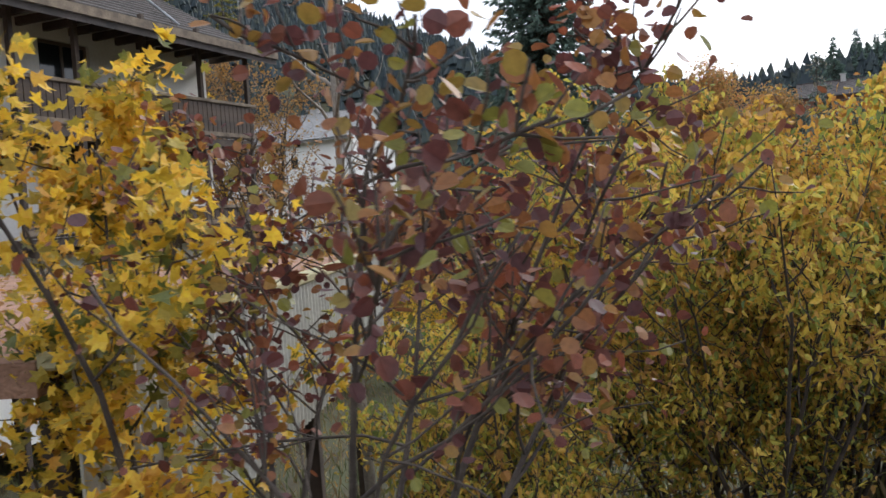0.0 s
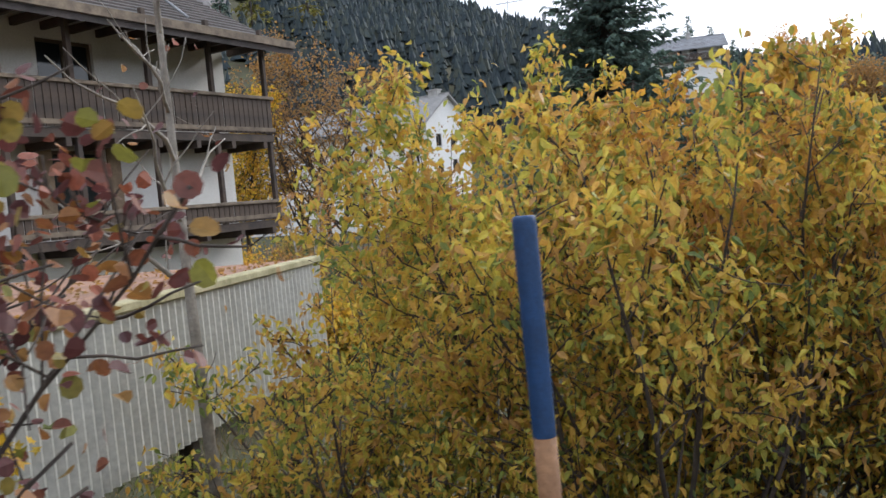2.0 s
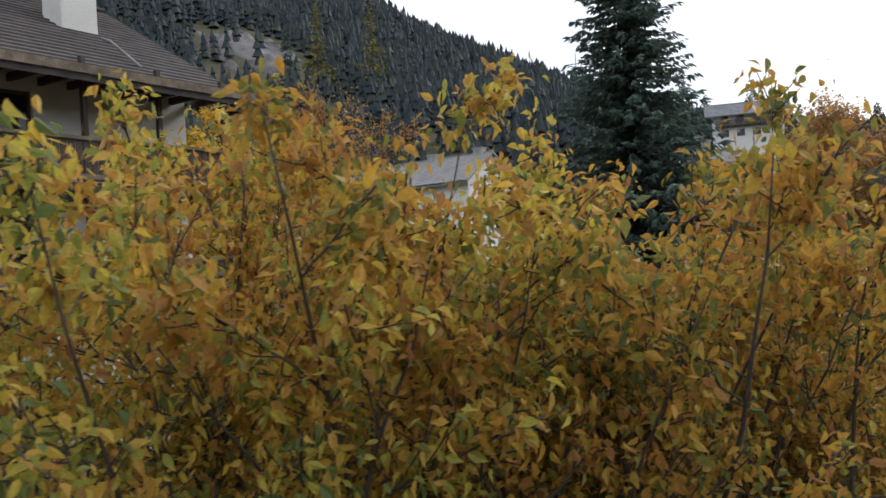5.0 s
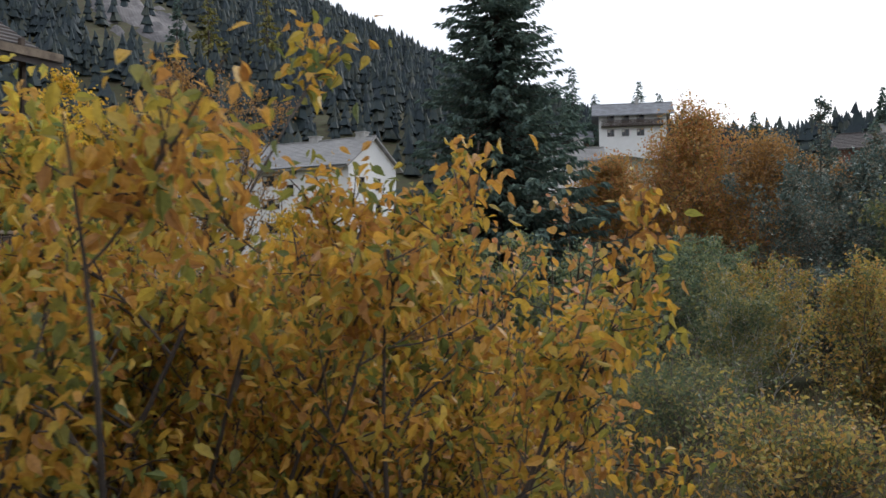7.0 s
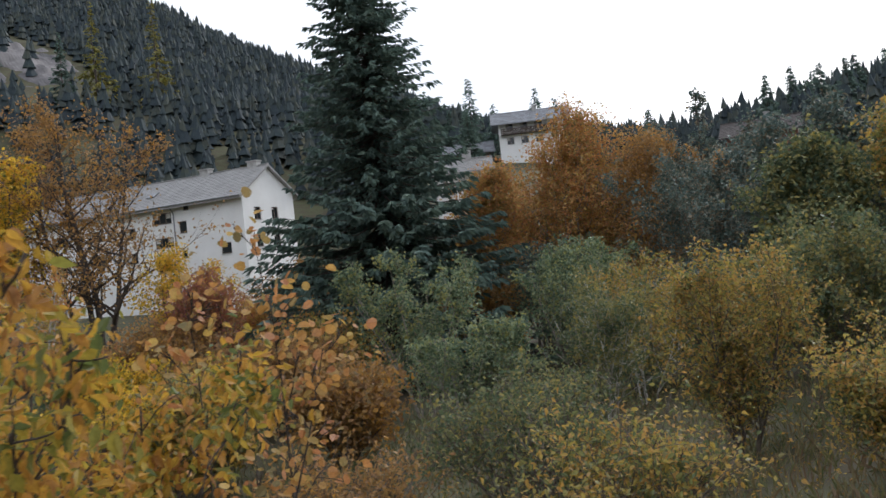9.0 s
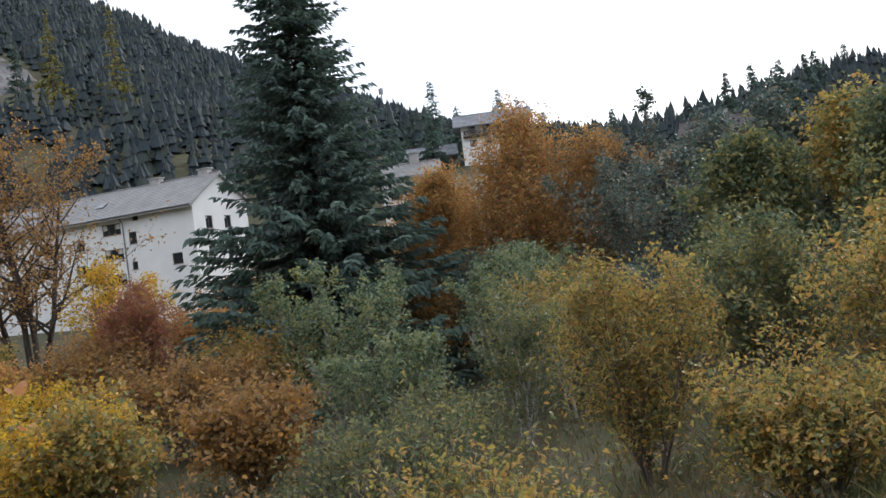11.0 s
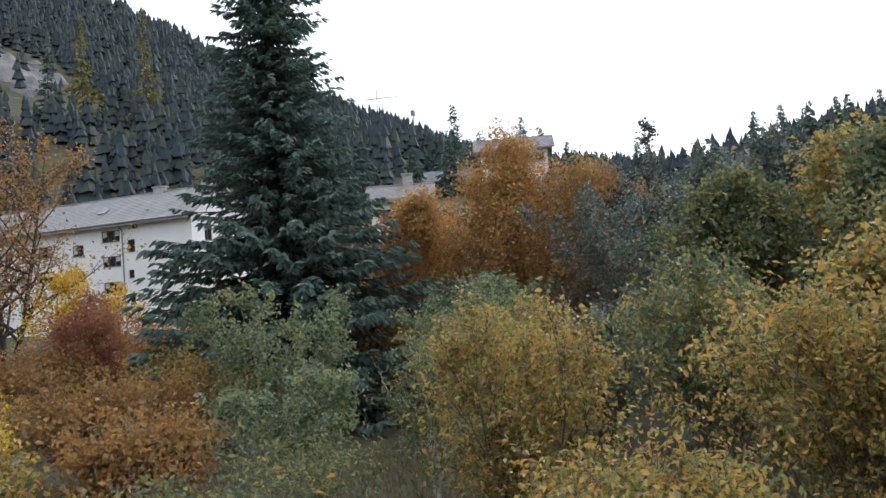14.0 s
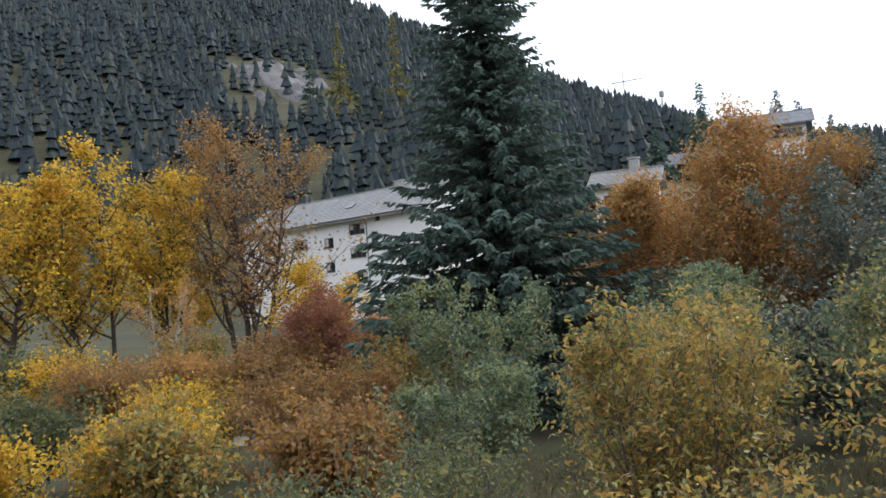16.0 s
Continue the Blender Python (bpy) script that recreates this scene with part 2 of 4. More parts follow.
FAR = np.array([(0, 0, 0), (-0.36, 0.5, 0.10), (0, 1.0, -0.05), (0.36, 0.5, 0.10)])
FAR_F = [(0, 3, 2), (0, 2, 1)]
BLADE = np.array([(-0.03, 0, 0), (0.03, 0, 0), (0.02, 0.6, 0.04), (0, 1.0, 0.16)])
BLADE_F = [(0, 1, 2), (0, 2, 3)]
TEMPLATES = {"blade": (BLADE, BLADE_F), "far": (FAR, FAR_F), "leaf": (LEAF, LEAF_F), "round": (ROUND, ROUND_F), "lobed": (LOBED, LOBED_F), "clump": (CLUMP, CLUMP_F)}


def leaves(points, size, rng, shape="leaf", droop=0.35, spread=0.0):
    """A leaf at each point, turned at random and hanging a little."""
    T, TF = TEMPLATES[shape]
    n = len(points)
    p = points + rng.normal(0, 1, (n, 3)) * spread
    az = rng.uniform(0, 2 * np.pi, n)
    el = rng.normal(-droop, 0.55, n)
    y = np.stack([np.cos(az) * np.cos(el), np.sin(az) * np.cos(el), np.sin(el)], 1)
    t = rng.normal(0, 1, (n, 3)) + np.array([0, 0, 0.9])
    x = np.cross(y, t)
    x /= np.linalg.norm(x, axis=1, keepdims=True) + 1e-9
    z = np.cross(x, y)
    s = size * rng.uniform(0.6, 1.25, n)
    V = p[:, None] + s[:, None, None] * (T[None, :, 0:1] * x[:, None] * rng.uniform(0.8, 1.15, (n, 1, 1)) + T[None, :, 1:2] * y[:, None] + T[None, :, 2:3] * z[:, None] * rng.uniform(0.3, 3, (n, 1, 1)))
    k = len(T)
    F = []
    for i in range(n):
        o = i * k
        F.extend([tuple(o + j for j in f) for f in TF])
    return V.reshape(-1, 3), F


def limb(start, way, length, r0, r1, rng, steps=6, bend=0.12, lift=0.0):
    pts, rad = [np.array(start, float)], [r0]
    d = np.array(way, float)
    d /= np.linalg.norm(d)
    for i in range(steps):
        d = d + rng.normal(0, bend, 3) + np.array([0, 0, lift])
        d /= np.linalg.norm(d)
        pts.append(pts[-1] + d * length / steps)
        rad.append(r0 + (r1 - r0) * (i + 1) / steps)
    return np.array(pts), np.array(rad)


def skeleton_of(height, radius, rng, stems=1, clear=0.3, mains=12, twigs=6, lean=0.25, r0=0.1, upright=0.9):
    """Stems, limbs and twigs of a tree or shrub; returns tubes and twig points."""
    groups, tips = [], []
    for s in range(stems):
        polys = []
        groups.append(polys)
        a = rng.uniform(0, 2 * np.pi)
        out = lean * rng.uniform(0.5, 1.2) if stems > 1 else lean * 0.1
        st = np.array([math.cos(a), math.sin(a), 0]) * (0.12 * radius if stems > 1 else 0)
        hh = height * rng.uniform(0.82, 1.03) if stems > 1 else height * 0.96
        tp, tr = limb(st, (math.cos(a) * out, math.sin(a) * out, 1), hh, r0, r0 * 0.12, rng, 9, 0.07 if stems > 1 else 0.022, 0.02)
        polys.append((tp, tr))
        for m in range(mains):
            f = clear + (1 - clear) * (m + rng.uniform(0, 1)) / mains
            i = min(len(tp) - 2, int(f * (len(tp) - 1)))
            w = f * (len(tp) - 1) - i
            q = tp[i] * (1 - w) + tp[i + 1] * w
            ba = rng.uniform(0, 2 * np.pi)
            ff = (f - clear) / (1 - clear)
            reach = radius * (0.55 + 0.6 * math.sin(math.pi * min(1, 0.25 + 0.75 * ff))) * rng.uniform(0.75, 1.3) * (1.0 - 0.42 * ff)
            bp, br = limb(q, (math.cos(ba), math.sin(ba), upright * rng.uniform(0.4, 1.3)), reach, tr[i] * 0.55, 0.006, rng, 6, 0.13, 0.04)
            polys.append((bp, br))
            for tw in range(twigs):
                g = rng.uniform(0.25, 1)
                j = min(len(bp) - 2, int(g * (len(bp) - 1)))
                wv = bp[j + 1] - bp[j]
                d = wv / np.linalg.norm(wv) + rng.normal(0, 0.75, 3) + np.array([0, 0, 0.25])
                p2, r2 = limb(bp[j], d, reach * rng.uniform(0.25, 0.5), max(0.005, br[j] * 0.5), 0.003, rng, 4, 0.14, 0.03)
                polys.append((p2, r2))
                tips.append(p2[1:])
            tips.append(bp[2:])
        tips.append(tp[-3:])
    return groups, np.concatenate(tips)


def broadleaf(name, place, height, radius, material, label, category, seed, count=5000, size=0.12, shape="leaf", stems=1, clear=0.3, mains=12, twigs=6, lean=0.3, r0=0.1, bark=None, upright=0.9, spread=0.12, group="", sides=5, droop=0.35, clumped=1.0):
    rng = np.random.default_rng(seed)
    top = root(name, pose(*place, 0, 0, 0), label, category, group)
    groups, tips = skeleton_of(height, radius, rng, stems, clear, mains, twigs, lean, r0, upright)
    for polys in groups:
        V, F = tubes(polys, sides)
        mesh_object("trunk" if stems == 1 else "stem", V, F, bark or M_BARK, top, smooth=True)
    if clumped < 1.0:
        tips = tips[rng.permutation(len(tips))[:int(len(tips) * clumped)]]
    pick = tips[rng.integers(0, len(tips), count)]
    LV, LF = leaves(pick, size, rng, shape, droop, spread)
    mesh_object("crown", LV, LF, material, top)
    return top


SPRUCE_F = [0.0, 0.1, 0.33, 0.5, 0.7, 0.86, 1.0]
SPRUCE_R = [0.88, 0.95, 0.76, 0.47, 0.31, 0.16, 0.015]


def spruce(name, place, height, radius, label, seed, levels=46, per=9, material=None, clump=0.5, dense=13, bark=None):
    """A conifer: straight trunk, whorls of drooping boughs with hanging needle sprays."""
    rng = np.random.default_rng(seed)
    top = root(name, pose(*place), label, "tree")
    tp, tr = limb((0, 0, 0), (0, 0, 1), height, height * 0.012, 0.02, rng, 14, 0.006)
    polys, pts, dirs, sz = [(tp, tr)], [], [], []
    for i in range(levels):
        f = 0.05 + 0.95 * (i / levels) ** 0.95
        z0 = height * f
        reach0 = radius * np.interp(f, SPRUCE_F, SPRUCE_R)
        for k in range(per):
            a = rng.uniform(0, 2 * np.pi)
            z = min(height * 0.99, z0 + rng.uniform(-1.2, 1.2) * height / levels)
            reach = max(0.2, reach0 * rng.uniform(0.55, 1.22))
            u = np.array([math.cos(a), math.sin(a), 0])
            q = np.linspace(0, 1, 6)[:, None]
            bp = np.array([0, 0, z]) + u * reach * q + np.array([0, 0, 1]) * reach * (-0.50 * q + 0.34 * q ** 2.4 + 0.10 * f)
            polys.append((bp, np.linspace(0.012 * reach + 0.008, 0.004, 6)))
            side = np.array([-u[1], u[0], 0])
            n = max(3, int(dense * (0.35 + reach / radius)))
            for j in range(n):
                g = rng.uniform(0.12, 1.03)
                p = bp[0] + (bp[-1] - bp[0]) * g
                gi = min(4.999, g * 5)
                i0 = int(gi)
                p = bp[i0] + (bp[i0 + 1] - bp[i0]) * (gi - i0)
                sgn = rng.choice((-1, 1))
                d = u * rng.uniform(0.35, 1.0) + side * sgn * rng.uniform(0.0, 0.9) + np.array([0, 0, rng.uniform(-0.75, 0.05)])
                pts.append(p)
                dirs.append(d / np.linalg.norm(d))
                sz.append(clump * rng.uniform(0.55, 1.2) * (0.55 + 0.75 * reach / radius))
    V, F = tubes(polys, 4)
    mesh_object("trunk", V, F, bark or M_BARK_DARK, top, smooth=True)
    P, D, S = np.array(pts), np.array(dirs), np.array(sz)
    n = len(P)
    x = np.cross(D, rng.normal(0, 0.4, (n, 3)) + np.array([0, 0, 1]))
    x /= np.linalg.norm(x, axis=1, keepdims=True) + 1e-9
    zz = np.cross(x, D)
    T = np.array([(0, 0, 0.03), (-0.20, 0.35, 0), (-0.13, 0.72, -0.05), (0, 1.0, -0.12), (0.16, 0.66, -0.04), (0.22, 0.30, 0), (0, 0.45, -0.14)])
    TF = [(0, 1, 6), (1, 2, 6), (2, 3, 6), (3, 4, 6), (4, 5, 6), (5, 0, 6)]
    NV = P[:, None] + S[:, None, None] * (T[None, :, 0:1] * x[:, None] + T[None, :, 1:2] * D[:, None] + T[None, :, 2:3] * zz[:, None])
    NF = [tuple(i * 7 + j for j in f) for i in range(n) for f in TF]
    mesh_object("crown", NV.reshape(-1, 3), NF, material or L_SPRUCE, top)
    return top


# ground: one sheet, path level at 0, bank down to the valley, slopes rising to the ridge
PROFILE_Y = [-60, -20, -3, 1.3, 3.2, 6, 12, 25, 45, 66, 88, 110]
PROFILE_Z = [9, 3, 0.02, 0.0, -1.3, -2.5, -3.6, -4.7, -5.0, -4.2, -1.7, -1.0]
RIDGE_B = [-180, -120, -60, -20, 5, 17, 23, 30, 39, 47, 55, 65, 90, 140, 180]
RIDGE_T = [0.14, 0.2, 0.34, 0.41, 0.385, 0.335, 0.293, 0.235, 0.148, 0.112, 0.105, 0.115, 0.12, 0.12, 0.14]
RIDGE_R = [300, 350, 450, 470, 470, 460, 455, 450, 430, 300, 270, 260, 260, 280, 300]
RIDGE_E = [1, 1, 1.1, 1.15, 1.15, 1.1, 1.05, 1.0, 0.85, 0.7, 0.65, 0.65, 0.7, 1, 1]


def ground_z(x, y):
    base = np.interp(y, PROFILE_Y, PROFILE_Z)
    dx, dy = x - 14.0, y
    r = math.hypot(dx, dy)
    b = math.degrees(math.atan2(dx, dy))
    R = np.interp(b, RIDGE_B, RIDGE_R)
    t, e = np.interp(b, RIDGE_B, RIDGE_T), np.interp(b, RIDGE_B, RIDGE_E)
    r0 = 120 if b < 35 else 75
    s = min(1.0, max(0.0, (r - r0) / (R - r0)))
    w = min(1.0, r / r0)
    lump = noise.noise((x * 0.012, y * 0.012, 0)) * 9 * s + noise.noise((x * 0.05, y * 0.05, 3)) * (2.0 * s + 0.25 * w * (y > 3))
    if r > R:
        return R * t + lump - (r - R) * 0.12
    return base * (1 - s ** 0.7) + (R * t) * s ** e + lump


def build_ground():
    rings = np.concatenate([np.linspace(0, 30, 31), np.linspace(31.5, 90, 40), np.geomspace(92, 560, 60), np.array([700, 1000, 1600, 2600])])
    nb = 220
    V, F = [], []
    for r in rings:
        for k in range(nb):
            a = 2 * math.pi * k / nb
            x, y = 14 + r * math.sin(a), r * math.cos(a)
            z = ground_z(x, y) if r < 600 else ground_z(14 + 560 * math.sin(a), 560 * math.cos(a)) - (r - 560) * 0.05
            V.append((x, y, z))
    for i in range(len(rings) - 1):
        for k in range(nb):
            p, q = i * nb + k, i * nb + (k + 1) % nb
            F.append((p, p + nb, q + nb, q))
    ob = mesh_object("ground", V, F, M_GROUND, smooth=True)
    tagged(ob, "grassy valley ground rising to wooded slopes", "ground", kind="structure")


build_ground()


def build_path():
    xs = np.linspace(-30, 60, 91)
    V, F = [], []
    for x in xs:
        for y in (-1.6, -0.8, 0.0, 0.8, 1.1):
            V.append((x, y, max(ground_z(x, y), -0.02) + 0.03 + 0.012 * noise.noise((x, y * 3, 1))))
    for i in range(len(xs) - 1):
        for j in range(4):
            p = i * 5 + j
            F.append((p, p + 5, p + 6, p + 1))
    tagged(mesh_object("pavement", V, F, M_GRAVEL), "grey gravel footpath along the bank", "path", kind="structure")


build_path()


def forest():
    """Far conifer woods on the slopes, one piece; distance haze is in their colour."""
    rng = np.random.default_rng(5)
    V, F = [], []
    k = 0
    made = 0
    tries = 0
    while made < 13000 and tries < 60000:
        tries += 1
        b = rng.uniform(-32, 82)
        R = np.interp(b, RIDGE_B, RIDGE_R)
        lo = 135 if b < 38 else 150
        r = lo + (R + 12 - lo) * math.sqrt(rng.uniform(0, 1))
        x, y = 14 + r * math.sin(radians(b)), r * math.cos(radians(b))
        if b > 38 and r < 235 and rng.uniform() < 0.75:
            continue
        if 56 < x < 98 and 232 < y < 312 and rng.uniform() < 0.93:
            continue
        z = ground_z(x, y) - 0.5
        h = rng.uniform(5.5, 11.5) * (0.8 if b > 40 else 1.0)
        wd = h * rng.uniform(0.17, 0.27)
        tiers = 4
        lx, ly = rng.normal(0, 0.02, 2) * h
        for t in range(tiers):
            f0, f1 = 0.08 + 0.92 * t / tiers, 0.08 + 0.92 * (t + 1.7) / tiers
            rr = wd * (1 - t / tiers) ** 0.8 + 0.15
            n = 6
            a0 = rng.uniform(0, 6)
            for j in range(n):
                a = a0 + 2 * math.pi * j / n
                q = rr * rng.uniform(0.55, 1.25)
                V.append((x + q * math.cos(a), y + q * math.sin(a), z + h * f0 + rng.uniform(-0.05, 0.03) * h))
            V.append((x + lx * f1, y + ly * f1, z + h * min(1.03, f1)))
            for j in range(n):
                F.append((k + j, k + (j + 1) % n, k + n))
            k += n + 1
        made += 1
    ob = mesh_object("forest", V, F, L_FOREST_HAZED)
    tagged(ob, "dark conifer forest covering the mountain slope, tinted blue for distance haze", "forest", kind="stuff")


forest()


def rock_face():
    rng = np.random.default_rng(9)
    V, F = [], []
    nx, ny = 44, 30
    for i in range(nx):
        for j in range(ny):
            u, v = i / (nx - 1), j / (ny - 1)
            x, y = 60 + 36 * u, 308 - 54 * v
            z = ground_z(x, y) + 5 * math.sin(math.pi * u) * math.sin(math.pi * v) * (1 + noise.noise((x * 0.09, y * 0.09, 7))) + 2.5 * noise.noise((x * 0.3, y * 0.3, 2)) - 2
            V.append((x, y, z))
    for i in range(nx - 1):
        for j in range(ny - 1):
            p = i * ny + j
            F.append((p, p + 1, p + ny + 1, p + ny))
    tagged(mesh_object("rock_face", V, F, M_ROCK), "pale grey bare rock face in the forest", "rock")


rock_face()


# buildings
def wall_cells(bm, length, height, thick, openings, y=0.0, z0=0.0, x0=0.0):
    """A wall of that thickness along x from x0, with rectangular openings (xa, za, xb, zb)."""
    xs = sorted({x0, x0 + length, *[o[0] for o in openings], *[o[2] for o in openings]})
    zs = sorted({z0, z0 + height, *[o[1] for o in openings], *[o[3] for o in openings]})
    for i in range(len(xs) - 1):
        for j in range(len(zs) - 1):
            cx, cz = (xs[i] + xs[i + 1]) / 2, (zs[j] + zs[j + 1]) / 2
            if not any(o[0] < cx < o[2] and o[1] < cz < o[3] for o in openings):
                add_box(bm, xs[i], y, zs[j], xs[i + 1], y + thick, zs[j + 1])
    seam = collections.Counter()
    for f in bm.faces:
        seam[tuple(round(c, 3) for c in f.calc_center_median())] += 1
    bmesh.ops.delete(bm, geom=[f for f in bm.faces if seam[tuple(round(c, 3) for c in f.calc_center_median())] > 1], context="FACES")
    bmesh.ops.remove_doubles(bm, verts=bm.verts, dist=0.0005)


def window(parent, xa, za, xb, zb, y=0.0, curtain=0.0, mullions=1, frame_material=None):
    """A window set back in its opening: frame, mullions, panes, sill."""
    fm = frame_material or M_FRAME
    w = new("window")
    w.parent = parent
    bm = bmesh.new()
    t = 0.09
    add_box(bm, xa, y + 0.10, za, xa + t, y + 0.18, zb)
    add_box(bm, xb - t, y + 0.10, za, xb, y + 0.18, zb)
    add_box(bm, xa + t, y + 0.10, za, xb - t, y + 0.18, za + t)
    add_box(bm, xa + t, y + 0.10, zb - t, xb - t, y + 0.18, zb)
    for k in range(mullions):
        x = xa + (xb - xa) * (k + 1) / (mullions + 1)
        add_box(bm, x - 0.04, y + 0.105, za + t, x + 0.04, y + 0.175, zb - t)
    part("frame", bm, fm, w)
    for k in range(mullions + 1):
        p, q = xa + (xb - xa) * k / (mullions + 1) + 0.05, xa + (xb - xa) * (k + 1) / (mullions + 1) - 0.05
        box("pane", (p, y + 0.135, za + 0.05, q, y + 0.145, zb - 0.05), M_GLASS, w)
        if curtain and k % 2 == 0:
            box("curtain", (p + 0.02, y + 0.122, za + 0.1 + (zb - za) * (1 - curtain), p + (q - p) * 0.8, y + 0.132, zb - 0.1), M_CURTAIN, w)
    box("sill", (xa - 0.06, y - 0.08, za - 0.06, xb + 0.06, y + 0.1, za), M_CONCRETE, w)
    return w


def pitched_roof(parent, x0, x1, yf, yb, eave, ridge, over, thick, material, courses=12):
    """Two slopes along x with overlapping courses, as parts."""
    ym = (yf + yb) / 2
    for name, ya in (("roof_front", yf - over), ("roof_back", yb + over)):
        bm = bmesh.new()
        slope = (ridge - eave) / (ym - yf)
        top = []
        for c in range(courses):
            a0, a1 = ya + (ym - ya) * c / courses, ya + (ym - ya) * (c + 1) / courses
            h0, h1 = ridge - abs(ym - a0) * slope, ridge - abs(ym - a1) * slope
            top += [(a0, h0 + thick + 0.05), (a1, h1 + thick)]
        ring = top + [(ym, ridge - 0.02), (ya, ridge - abs(ym - ya) * slope)]
        left = [bm.verts.new((x0, a, z)) for a, z in ring]
        right = [bm.verts.new((x1, a, z)) for a, z in ring]
        for k in range(len(ring)):
            q = (k + 1) % len(ring)
            bm.faces.new((left[k], right[k], right[q], left[q]))
        bm.faces.new(left)
        bm.faces.new(right)
        bmesh.ops.recalc_face_normals(bm, faces=bm.faces)
        part(name, bm, material, parent)
    box("ridge_cap", (x0, ym - 0.16, ridge + thick - 0.02, x1, ym + 0.16, ridge + thick + 0.09), material, parent, bevel=0.03)


def gable(bm, x, thick, yf, yb, eave, ridge):
    ym = (yf + yb) / 2
    vs = [bm.verts.new((xx, yy, zz)) for xx in (x, x + thick) for yy, zz in ((yf, eave), (yb, eave), (ym, ridge))]
    for f in ((0, 2, 1), (3, 4, 5), (0, 1, 4, 3), (1, 2, 5, 4), (2, 0, 3, 5)):
        bm.faces.new([vs[i] for i in f])


def simple_house(name, m, length, depth, eave, ridge, label, wall, roof, openings=(), over=0.8, base=-8.0, balcony=None, chimney=True, courses=10):
    h = root(name, m, label, "house")
    ops = list(openings)
    bm = bmesh.new()
    wall_cells(bm, length, eave - base, 0.3, ops, 0, base)
    part("wall_front", bm, wall, h)
    bm = bmesh.new()
    for x in (0.0, length - 0.3):
        add_box(bm, x, 0.3, base, x + 0.3, depth - 0.3, eave)
        gable(bm, x, 0.3, 0, depth, eave, ridge - 0.05)
    part("wall_side", bm, wall, h)
    box("wall_back", (0, depth - 0.3, base, length, depth, eave), wall, h)
    box("inner_floor", (0.3, 0.3, -0.2, length - 0.3, depth - 0.3, 0), M_WOOD_DARK, h)
    pitched_roof(h, -over, length + over, 0, depth, eave, ridge, over, 0.18, roof, courses)
    for o in ops:
        window(h, *o, curtain=0.5, mullions=1)
    if balcony:
        zb = balcony
        box("balcony_floor", (0.4, -1.2, zb - 0.15, length - 0.4, 0, zb), M_WOOD_DARK, h)
        bm = bmesh.new()
        for i in range(int((length - 1) / 0.16)):
            add_box(bm, 0.45 + i * 0.16, -1.2, zb, 0.57 + i * 0.16, -1.16, zb + 0.95)
        add_box(bm, 0.4, -1.24, zb + 0.95, length - 0.4, -1.12, zb + 1.03)
        part("railing", bm, M_WOOD_DARK, h)
    if chimney:
        bm = bmesh.new()
        add_box(bm, length * 0.55, depth * 0.42, ridge - 0.7, length * 0.55 + 0.7, depth * 0.42 + 0.6, ridge + 0.9, 0.02)
        add_box(bm, length * 0.55 - 0.08, depth * 0.42 - 0.08, ridge + 0.9, length * 0.55 + 0.78, depth * 0.42 + 0.68, ridge + 1.0)
        part("chimney", bm, M_CONCRETE, h)
    return h


